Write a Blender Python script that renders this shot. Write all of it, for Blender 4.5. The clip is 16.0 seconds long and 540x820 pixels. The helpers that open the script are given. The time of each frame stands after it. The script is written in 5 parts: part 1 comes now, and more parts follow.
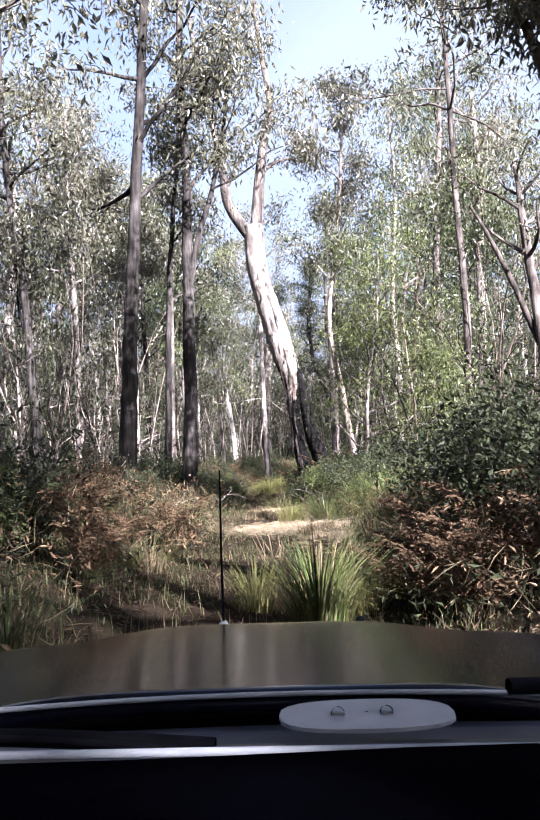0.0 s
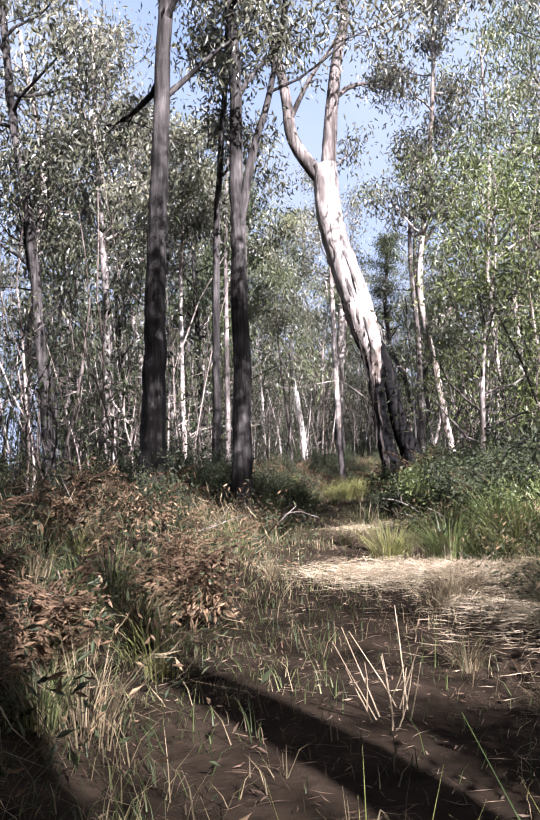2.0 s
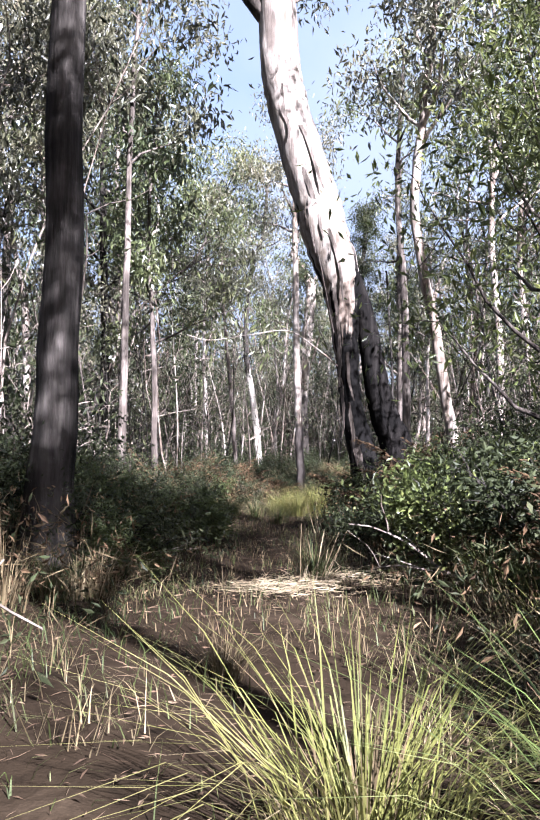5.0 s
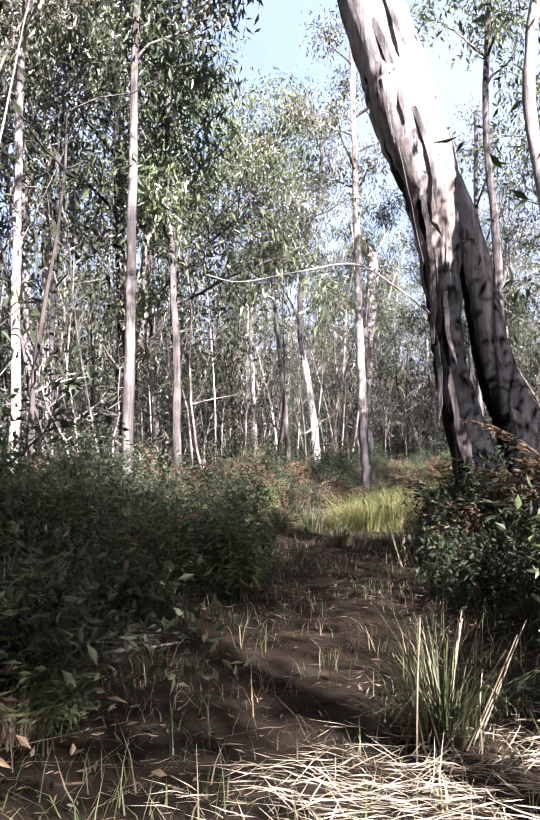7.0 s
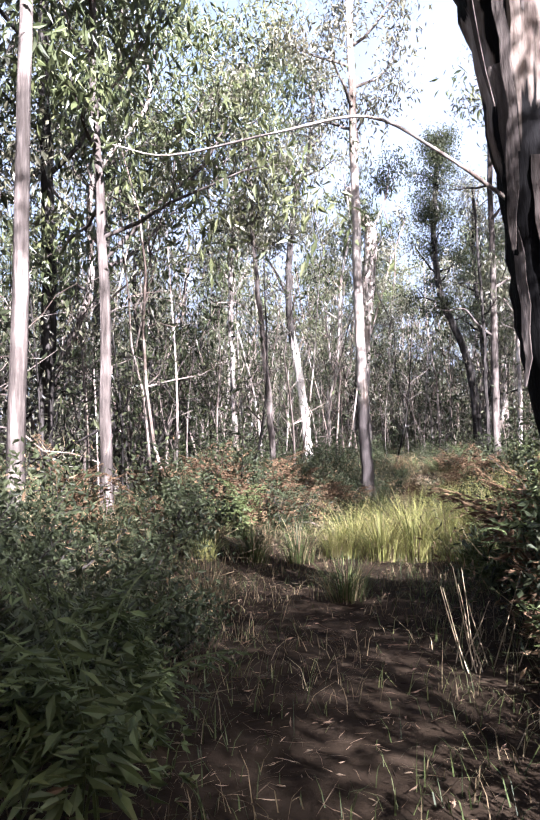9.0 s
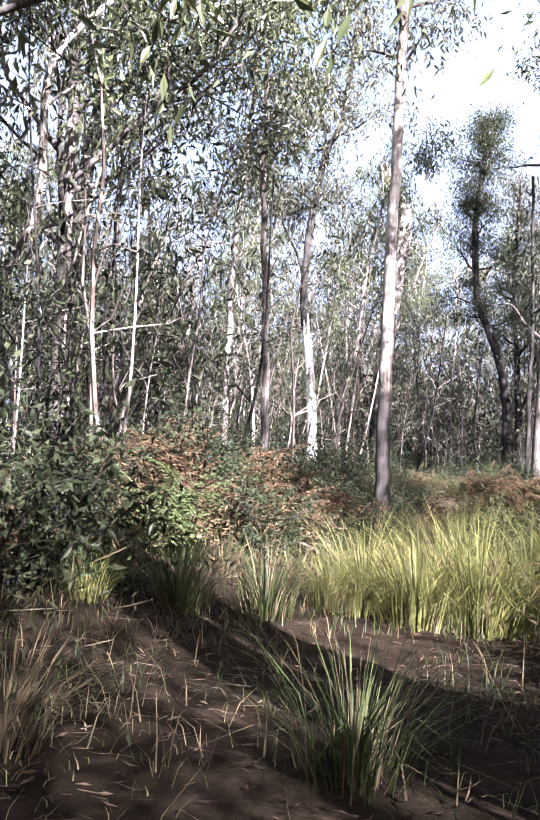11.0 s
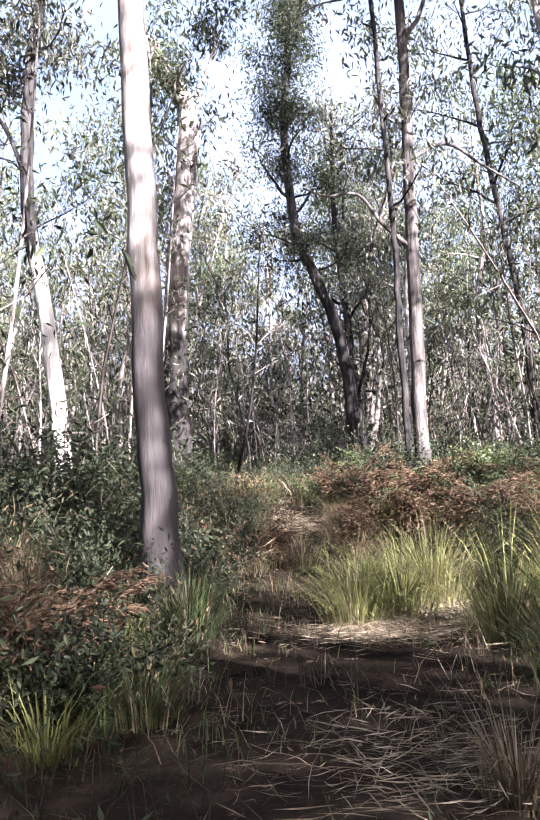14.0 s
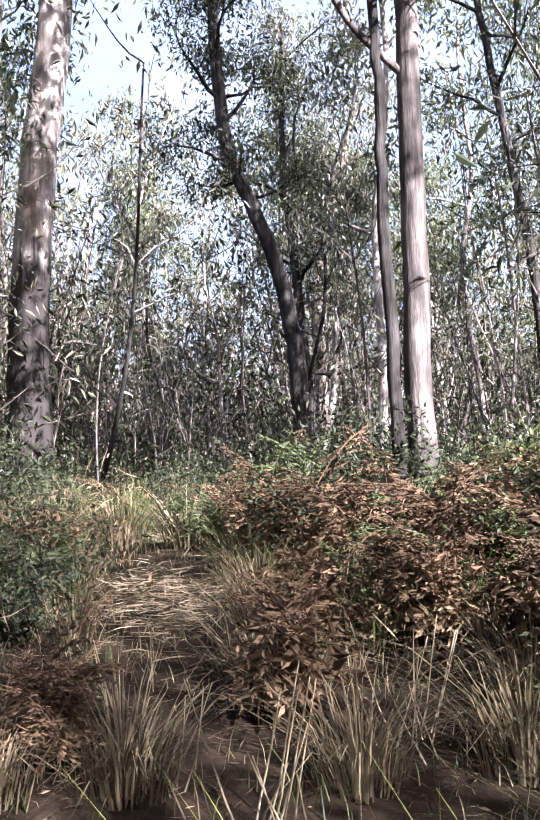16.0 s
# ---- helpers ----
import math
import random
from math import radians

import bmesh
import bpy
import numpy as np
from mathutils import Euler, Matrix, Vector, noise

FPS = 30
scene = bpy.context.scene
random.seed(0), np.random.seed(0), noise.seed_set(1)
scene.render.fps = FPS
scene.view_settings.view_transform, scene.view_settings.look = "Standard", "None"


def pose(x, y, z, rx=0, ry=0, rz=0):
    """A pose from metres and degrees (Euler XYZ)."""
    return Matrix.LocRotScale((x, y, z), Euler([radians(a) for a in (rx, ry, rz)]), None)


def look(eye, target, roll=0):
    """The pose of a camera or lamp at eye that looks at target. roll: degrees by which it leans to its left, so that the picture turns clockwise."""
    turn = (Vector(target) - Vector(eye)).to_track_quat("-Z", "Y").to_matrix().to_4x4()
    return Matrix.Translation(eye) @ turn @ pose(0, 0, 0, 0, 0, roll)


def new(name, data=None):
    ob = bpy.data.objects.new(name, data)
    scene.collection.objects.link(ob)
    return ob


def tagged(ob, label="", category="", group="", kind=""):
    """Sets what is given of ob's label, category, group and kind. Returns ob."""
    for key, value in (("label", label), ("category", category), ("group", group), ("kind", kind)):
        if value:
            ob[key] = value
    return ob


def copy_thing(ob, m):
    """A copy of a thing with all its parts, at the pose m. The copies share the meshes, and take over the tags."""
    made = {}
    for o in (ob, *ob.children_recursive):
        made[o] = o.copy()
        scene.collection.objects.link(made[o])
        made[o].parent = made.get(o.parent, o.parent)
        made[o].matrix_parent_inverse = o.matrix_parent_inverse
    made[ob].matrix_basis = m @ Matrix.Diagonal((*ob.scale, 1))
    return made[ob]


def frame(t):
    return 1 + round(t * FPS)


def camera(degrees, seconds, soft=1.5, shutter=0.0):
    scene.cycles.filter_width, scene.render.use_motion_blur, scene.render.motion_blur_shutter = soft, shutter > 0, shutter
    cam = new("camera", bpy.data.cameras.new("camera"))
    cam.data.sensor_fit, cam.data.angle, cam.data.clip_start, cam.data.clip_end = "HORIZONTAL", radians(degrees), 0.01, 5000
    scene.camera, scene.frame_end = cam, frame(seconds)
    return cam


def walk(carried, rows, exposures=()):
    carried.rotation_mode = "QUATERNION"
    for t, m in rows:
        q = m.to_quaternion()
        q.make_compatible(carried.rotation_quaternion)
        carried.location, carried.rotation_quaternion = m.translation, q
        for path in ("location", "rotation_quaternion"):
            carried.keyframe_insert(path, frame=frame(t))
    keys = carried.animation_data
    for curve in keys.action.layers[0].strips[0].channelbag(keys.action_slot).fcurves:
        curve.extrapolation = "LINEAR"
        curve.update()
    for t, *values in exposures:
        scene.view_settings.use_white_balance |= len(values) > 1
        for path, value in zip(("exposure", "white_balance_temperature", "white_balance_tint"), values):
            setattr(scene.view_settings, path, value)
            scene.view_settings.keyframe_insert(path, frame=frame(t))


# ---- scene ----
cam = camera(37.0, 16.0, soft=1.9)
PATH = [
    (0, (1.405, 0.115, 1.412), (1.312, 2.109, 1.547), -1.7),
    (0.5, (1.379, 1.632, 1.455), (1.231, 3.619, 1.625), -3.3),
    (1, (1.229, 3.149, 1.473), (1.008, 5.13, 1.637), -2.6),
    (1.5, (1.024, 4.87, 1.498), (0.751, 6.846, 1.65), -2.5),
    (2, (0.853, 6.733, 1.491), (0.588, 8.711, 1.624), -1.7),
    (2.5, (0.773, 8.663, 1.443), (0.553, 10.648, 1.542), -1.2),
    (3, (0.721, 10.4, 1.444), (0.546, 12.39, 1.535), -0.6),
    (3.2, (0.737, 11.04, 1.443), (0.584, 13.031, 1.558), -1.3),
    (5.3, (0.918, 17.298, 1.146), (0.699, 19.28, 1.302), 0.7),
    (5.5, (0.868, 17.853, 1.145), (0.619, 19.831, 1.301), 0.6),
    (6, (0.712, 19.186, 1.15), (0.403, 21.154, 1.329), -0.8),
    (6.5, (0.522, 20.472, 1.186), (0.181, 22.433, 1.381), -0.1),
    (7, (0.369, 21.762, 1.211), (0.028, 23.727, 1.364), -0.4),
    (7.5, (0.238, 23.088, 1.222), (-0.087, 25.055, 1.375), -0.7),
    (8, (0.122, 24.369, 1.24), (-0.188, 26.339, 1.398), -1.2),
    (8.5, (-0.029, 25.507, 1.347), (-0.339, 27.479, 1.47), -0.2),
    (8.7, (-0.075, 25.963, 1.361), (-0.398, 27.933, 1.493), -0.7),
    (10.8, (-0.505, 31.049, 1.077), (-0.878, 33.008, 1.219), 2.9),
    (11, (-0.574, 31.662, 1.066), (-0.925, 33.624, 1.234), 4.6),
    (11.5, (-0.752, 33.472, 1.071), (-1.051, 35.44, 1.266), 3.0),
    (12, (-0.898, 35.397, 1.107), (-1.129, 37.375, 1.299), 3.5),
    (12.5, (-0.945, 37.181, 1.11), (-1.114, 39.163, 1.322), 2.9),
    (13, (-0.835, 39.111, 1.129), (-0.917, 41.103, 1.289), 0.2),
    (13.5, (-0.679, 40.941, 1.156), (-0.67, 42.933, 1.333), 0.2),
    (14, (-0.431, 42.777, 1.208), (-0.337, 44.764, 1.418), -2.1),
    (14.5, (-0.131, 44.776, 1.288), (0.039, 46.759, 1.488), -1.8),
    (15, (0.252, 46.755, 1.354), (0.482, 48.733, 1.531), -1.9),
    (15.5, (0.616, 48.676, 1.435), (0.864, 50.648, 1.654), -1.5),
    (16, (0.844, 50.616, 1.517), (1.056, 52.594, 1.723), -1.5),
]
walk(cam, [(t, look(eye, target, roll)) for t, eye, target, roll in PATH], exposures=((0, 2.95, 5600, 22), (1.2, 2.7, 5600, 22), (3, 2.65, 5600, 21), (5.5, 2.9, 5550, 20), (8.7, 3.2, 5600, 22), (11, 3.3, 5600, 22), (12.2, 3.1, 5500, 22), (13.3, 3.35, 5600, 22), (14.6, 3.3, 5600, 22), (16, 3.3, 5600, 22)))

# ---- light ----
SUN_AZ, SUN_EL = 145.0, 33.0          # degrees, clockwise from +y; above the horizon
world = bpy.data.worlds.new("sky")
scene.world = world
world.use_nodes = True
wn = world.node_tree
wn.nodes.clear()
w_out = wn.nodes.new("ShaderNodeOutputWorld")
w_bg = wn.nodes.new("ShaderNodeBackground")
w_sky = wn.nodes.new("ShaderNodeTexSky")
w_sky.sky_type = 'NISHITA'
w_sky.sun_disc = False
w_sky.sun_elevation = radians(SUN_EL)
w_sky.sun_rotation = radians(SUN_AZ)
w_sky.dust_density = 5.0
w_bg.inputs["Strength"].default_value = 0.05
# white haze that thickens evenly towards the horizon, with thin broken cloud in it
w_co = wn.nodes.new("ShaderNodeTexCoord")
w_xyz = wn.nodes.new("ShaderNodeSeparateXYZ")
wn.links.new(w_co.outputs["Generated"], w_xyz.inputs[0])
w_cloud = wn.nodes.new("ShaderNodeTexNoise")
w_cloud.inputs["Scale"].default_value = 5.0
w_cloud.inputs["Detail"].default_value = 5.0
wn.links.new(w_co.outputs["Generated"], w_cloud.inputs[0])
w_soft = wn.nodes.new("ShaderNodeMath")
w_soft.operation = 'MULTIPLY_ADD'
w_soft.inputs[1].default_value, w_soft.inputs[2].default_value = 1.7, -0.85
wn.links.new(w_cloud.outputs[0], w_soft.inputs[0])
w_fall = wn.nodes.new("ShaderNodeMapRange")
w_fall.interpolation_type = 'SMOOTHSTEP'
w_fall.inputs[1].default_value, w_fall.inputs[2].default_value = 0.3, 0.85
w_fall.inputs[3].default_value, w_fall.inputs[4].default_value = 0.95, 0.0
wn.links.new(w_xyz.outputs[2], w_fall.inputs[0])
w_sum = wn.nodes.new("ShaderNodeMath")
w_sum.use_clamp = True
wn.links.new(w_fall.outputs[0], w_sum.inputs[0])
wn.links.new(w_soft.outputs[0], w_sum.inputs[1])
w_haze = wn.nodes.new("ShaderNodeMix")
w_haze.data_type = 'RGBA'
wn.links.new(w_sum.outputs[0], w_haze.inputs[0])
wn.links.new(w_sky.outputs[0], w_haze.inputs[6])
w_haze.inputs[7].default_value = (2.35, 2.65, 3.1, 1)
wn.links.new(w_haze.outputs[2], w_bg.inputs[0])
wn.links.new(w_bg.outputs[0], w_out.inputs[0])

sun = new("sun", bpy.data.lights.new("sun", 'SUN'))
sun.data.energy = 5.0
sun.data.angle = radians(0.5)
sun.data.color = (1.0, 0.955, 0.89)
to_sun = Vector((math.sin(radians(SUN_AZ)) * math.cos(radians(SUN_EL)),
                 math.cos(radians(SUN_AZ)) * math.cos(radians(SUN_EL)), math.sin(radians(SUN_EL))))
sun.matrix_world = look(to_sun * 80, (0, 0, 0))


# ---- materials ----
def surface(name, stops, scale, stretch=1.0, rough=0.8, bump=0.3, thin=0.0, vary=0.25, patch=0.5, per="object", spec=0.06, blotch=0.0):
    """Two scales of noise over a colour ramp, with bump; thin: share of light let through (leaves)."""
    m = bpy.data.materials.new(name)
    m.use_nodes = True
    n, l = m.node_tree.nodes, m.node_tree.links
    n.clear()
    out = n.new("ShaderNodeOutputMaterial")
    bsdf = n.new("ShaderNodeBsdfPrincipled")
    co = n.new("ShaderNodeTexCoord")
    mp = n.new("ShaderNodeMapping")
    mp.inputs["Scale"].default_value = (scale, scale, scale * stretch)
    l.new(co.outputs["Object"], mp.inputs[0])
    fine = n.new("ShaderNodeTexNoise")
    fine.inputs["Scale"].default_value = 1.0
    fine.inputs["Detail"].default_value = 7.0
    fine.inputs["Roughness"].default_value = 0.65
    l.new(mp.outputs[0], fine.inputs[0])
    big = n.new("ShaderNodeTexNoise")
    big.inputs["Scale"].default_value = 0.13
    big.inputs["Detail"].default_value = 3.0
    l.new(mp.outputs[0], big.inputs[0])
    blend = n.new("ShaderNodeMix")
    blend.inputs[0].default_value = patch
    l.new(fine.outputs[0], blend.inputs[2])
    l.new(big.outputs[0], blend.inputs[3])
    ramp = n.new("ShaderNodeValToRGB")
    ramp.color_ramp.elements[0].position, ramp.color_ramp.elements[0].color = stops[0][0], (*stops[0][1], 1)
    ramp.color_ramp.elements[1].position, ramp.color_ramp.elements[1].color = stops[-1][0], (*stops[-1][1], 1)
    for p, c in stops[1:-1]:
        e = ramp.color_ramp.elements.new(p)
        e.color = (*c, 1)
    l.new(blend.outputs[0], ramp.inputs[0])
    hsv = n.new("ShaderNodeHueSaturation")
    tone = ramp.outputs[0]
    if blotch:
        spots = n.new("ShaderNodeTexNoise")
        spots.inputs["Scale"].default_value = 1.5
        spots.inputs["Detail"].default_value = 4.0
        l.new(co.outputs["Object"], spots.inputs[0])
        steps = n.new("ShaderNodeMapRange")
        steps.inputs[1].default_value, steps.inputs[2].default_value = 0.4, 0.62
        steps.inputs[3].default_value, steps.inputs[4].default_value = 1 - blotch, 1 + blotch * 0.6
        l.new(spots.outputs[0], steps.inputs[0])
        times = n.new("ShaderNodeMix")
        times.data_type, times.blend_type = 'RGBA', 'MULTIPLY'
        times.inputs[0].default_value = 1.0
        l.new(tone, times.inputs[6])
        l.new(steps.outputs[0], times.inputs[7])
        tone = times.outputs[2]
    l.new(tone, hsv.inputs["Color"])
    span = n.new("ShaderNodeMapRange")
    span.inputs[3].default_value, span.inputs[4].default_value = 1 - vary, 1 + vary
    if per == "object":
        info = n.new("ShaderNodeObjectInfo")
        l.new(info.outputs["Random"], span.inputs[0])
    else:
        info = n.new("ShaderNodeNewGeometry")
        l.new(info.outputs["Random Per Island"], span.inputs[0])
    l.new(span.outputs[0], hsv.inputs["Value"])
    l.new(hsv.outputs[0], bsdf.inputs["Base Color"])
    bsdf.inputs["Roughness"].default_value = rough
    bsdf.inputs["Specular IOR Level"].default_value = spec
    if bump:
        b = n.new("ShaderNodeBump")
        b.inputs["Strength"].default_value = bump
        b.inputs["Distance"].default_value = 0.05
        l.new(fine.outputs[0], b.inputs["Height"])
        l.new(b.outputs[0], bsdf.inputs["Normal"])
    if thin:
        tr = n.new("ShaderNodeBsdfTranslucent")
        l.new(hsv.outputs[0], tr.inputs[0])
        mx = n.new("ShaderNodeMixShader")
        mx.inputs[0].default_value = thin
        l.new(bsdf.outputs[0], mx.inputs[1])
        l.new(tr.outputs[0], mx.inputs[2])
        l.new(mx.outputs[0], out.inputs[0])
    else:
        l.new(bsdf.outputs[0], out.inputs[0])
    return m


BARK_PALE = surface("bark_pale", [(0.376, (0.09, 0.066, 0.052)), (0.45, (0.23, 0.185, 0.15)), (0.53, (0.37, 0.325, 0.285)), (0.6, (0.17, 0.14, 0.12))], 7, 0.12, 0.75, 0.7, vary=0.25, blotch=0.45)
BARK_GREY = surface("bark_grey", [(0.376, (0.03, 0.024, 0.02)), (0.469, (0.085, 0.07, 0.06)), (0.55, (0.18, 0.152, 0.132)), (0.636, (0.07, 0.057, 0.049))], 9, 0.1, 0.85, 1.0, vary=0.25, blotch=0.5)
BARK_DARK = surface("bark_dark", [(0.376, (0.008, 0.007, 0.006)), (0.5, (0.04, 0.035, 0.031)), (0.636, (0.105, 0.092, 0.082))], 10, 0.1, 0.9, 1.0, vary=0.25, blotch=0.5)
BARK_CHAR = surface("bark_char", [(0.376, (0.004, 0.004, 0.004)), (0.5, (0.009, 0.008, 0.0075)), (0.655, (0.028, 0.025, 0.023))], 10, 0.12, 0.9, 0.9, vary=0.1, spec=0.02)
TWIG = surface("twig_wood", [(0.38, (0.05, 0.038, 0.03)), (0.5, (0.15, 0.12, 0.1)), (0.62, (0.3, 0.26, 0.22))], 12, 0.3, 0.85, 0.4, vary=0.45, per="island")
STEM_FAR = surface("slender_stem_bark", [(0.38, (0.02, 0.016, 0.013)), (0.47, (0.09, 0.068, 0.054)), (0.55, (0.26, 0.215, 0.18)), (0.62, (0.04, 0.03, 0.025))], 1.6, 0.5, 0.8, 0.0, vary=0.75, per="island")
LEAF_OLIVE = surface("gum_leaf_olive", [(0.38, (0.055, 0.055, 0.034)), (0.5, (0.11, 0.106, 0.064)), (0.62, (0.2, 0.178, 0.115))], 1.2, 1, 0.36, 0, thin=0.35, vary=0.5, per="island", spec=0.6)
LEAF_GREEN = surface("gum_leaf_green", [(0.38, (0.045, 0.058, 0.024)), (0.5, (0.09, 0.103, 0.042)), (0.62, (0.17, 0.166, 0.075))], 1.2, 1, 0.36, 0, thin=0.35, vary=0.5, per="island", spec=0.6)
LEAF_LIME = surface("sunny_leaf", [(0.38, (0.05, 0.066, 0.02)), (0.5, (0.11, 0.13, 0.038)), (0.62, (0.22, 0.225, 0.08))], 1.2, 1, 0.4, 0, thin=0.35, vary=0.45, per="island", spec=0.45)
LEAF_SHRUB = surface("shrub_leaf", [(0.3, (0.017, 0.022, 0.011)), (0.5, (0.038, 0.045, 0.021)), (0.7, (0.084, 0.081, 0.041))], 2, 1, 0.5, 0, thin=0.3, vary=0.5, per="island", spec=0.15)
GRASS_GOLD = surface("tussock_gold", [(0.38, (0.085, 0.1, 0.025)), (0.5, (0.2, 0.195, 0.06)), (0.62, (0.36, 0.32, 0.13))], 3, 0.6, 0.5, 0, thin=0.35, vary=0.4, per="island", spec=0.25)
GRASS_GREEN = surface("tussock_green", [(0.38, (0.022, 0.031, 0.01)), (0.5, (0.055, 0.07, 0.022)), (0.62, (0.15, 0.145, 0.06))], 3, 0.6, 0.5, 0, thin=0.3, vary=0.5, per="island", spec=0.2)
GRASS_SEDGE = surface("sedge_blade", [(0.38, (0.045, 0.07, 0.018)), (0.5, (0.11, 0.14, 0.04)), (0.62, (0.24, 0.25, 0.1))], 3, 0.6, 0.42, 0, thin=0.3, vary=0.5, per="island", spec=0.35)
GRASS_DRY = surface("tussock_dry", [(0.38, (0.06, 0.043, 0.023)), (0.5, (0.15, 0.115, 0.064)), (0.62, (0.3, 0.24, 0.145))], 3, 0.6, 0.7, 0, thin=0.25, vary=0.5, per="island", spec=0.1)
BRACKEN_BROWN = surface("bracken_brown", [(0.38, (0.05, 0.03, 0.018)), (0.5, (0.14, 0.09, 0.05)), (0.62, (0.3, 0.21, 0.125))], 3, 1, 0.8, 0, thin=0.25, vary=0.5, per="island", spec=0.1)
BRACKEN_GREEN = surface("bracken_green", [(0.3, (0.036, 0.050, 0.016)), (0.5, (0.079, 0.096, 0.032)), (0.7, (0.158, 0.145, 0.058))], 3, 1, 0.6, 0, thin=0.3, vary=0.35, per="island", spec=0.3)
LITTER = surface("leaf_litter", [(0.38, (0.03, 0.018, 0.012)), (0.5, (0.095, 0.062, 0.04)), (0.64, (0.24, 0.18, 0.12))], 4, 1, 0.8, 0, thin=0.1, vary=0.6, per="island", spec=0.1)
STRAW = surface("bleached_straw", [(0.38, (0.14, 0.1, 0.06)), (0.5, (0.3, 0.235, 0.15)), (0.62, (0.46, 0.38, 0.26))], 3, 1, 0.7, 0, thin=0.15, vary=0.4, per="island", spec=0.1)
SOIL = surface("forest_floor", [(0.38, (0.008, 0.006, 0.004)), (0.47, (0.02, 0.014, 0.009)), (0.55, (0.024, 0.017, 0.011)), (0.64, (0.045, 0.032, 0.021))], 2.6, 1, 0.95, 0.9, vary=0.0, patch=0.35, spec=0.02)


def two_tone(name, upper, low, high, height, reach=9.0):
    """Bark with a foot of another colour, whose ragged tongues run up the stem."""
    m = upper.copy()
    m.name = name
    n, l = m.node_tree.nodes, m.node_tree.links
    bsdf = next(q for q in n if q.type == 'BSDF_PRINCIPLED')
    hsv = next(q for q in n if q.type == 'HUE_SAT')
    co = next(q for q in n if q.type == 'TEX_COORD')
    sep = n.new("ShaderNodeSeparateXYZ")
    l.new(co.outputs["Object"], sep.inputs[0])
    mp = n.new("ShaderNodeMapping")
    mp.inputs["Scale"].default_value = (4.2, 4.2, 0.22)
    l.new(co.outputs["Object"], mp.inputs[0])
    ns = n.new("ShaderNodeTexNoise")
    ns.inputs["Scale"].default_value = 1.0
    ns.inputs["Detail"].default_value = 5.0
    l.new(mp.outputs[0], ns.inputs[0])
    lift = n.new("ShaderNodeMath")
    lift.operation = 'MULTIPLY_ADD'
    lift.inputs[1].default_value, lift.inputs[2].default_value = -reach, reach * 0.48
    l.new(ns.outputs[0], lift.inputs[0])
    h = n.new("ShaderNodeMath")
    h.operation = 'ADD'
    l.new(sep.outputs[2], h.inputs[0])
    l.new(lift.outputs[0], h.inputs[1])
    edge = n.new("ShaderNodeMapRange")
    edge.inputs[1].default_value, edge.inputs[2].default_value = height - 0.3, height + 0.3
    l.new(h.outputs[0], edge.inputs[0])
    char = n.new("ShaderNodeValToRGB")
    char.color_ramp.elements[0].color = (*low, 1)
    char.color_ramp.elements[1].color = (*high, 1)
    l.new(next(q for q in n if q.type == 'TEX_NOISE').outputs[0], char.inputs[0])
    mix = n.new("ShaderNodeMix")
    mix.data_type = 'RGBA'
    l.new(edge.outputs[0], mix.inputs[0])
    l.new(char.outputs[0], mix.inputs[6])
    l.new(hsv.outputs[0], mix.inputs[7])
    l.new(mix.outputs[2], bsdf.inputs["Base Color"])
    return m


BARK_BURNT = two_tone("bark_burnt_foot", BARK_PALE, (0.002, 0.002, 0.002), (0.008, 0.007, 0.0065), 4.4, 13.0)
# sunlit foot and shaded top of a pale stem, put into its bark colours
BARK_LIT_FOOT = two_tone("bark_white_foot", BARK_DARK, (0.3, 0.25, 0.2), (0.8, 0.74, 0.66), 5.2, 8.0)
BARK_DARK_FOOT = two_tone("bark_dark_foot", BARK_PALE, (0.02, 0.017, 0.015), (0.14, 0.115, 0.1), 3.8, 8.0)


BARK_SHAG = two_tone("bark_dark_shaggy_foot", BARK_PALE, (0.008, 0.007, 0.006), (0.05, 0.042, 0.037), 5.0, 3.5)


# sun on the trunk and shade at its foot, put into the bark colour
BARK_LIT_BAND = two_tone("bark_pale_over_grey_foot", BARK_PALE, (0.03, 0.026, 0.023), (0.13, 0.11, 0.1), 3.2, 2.5)


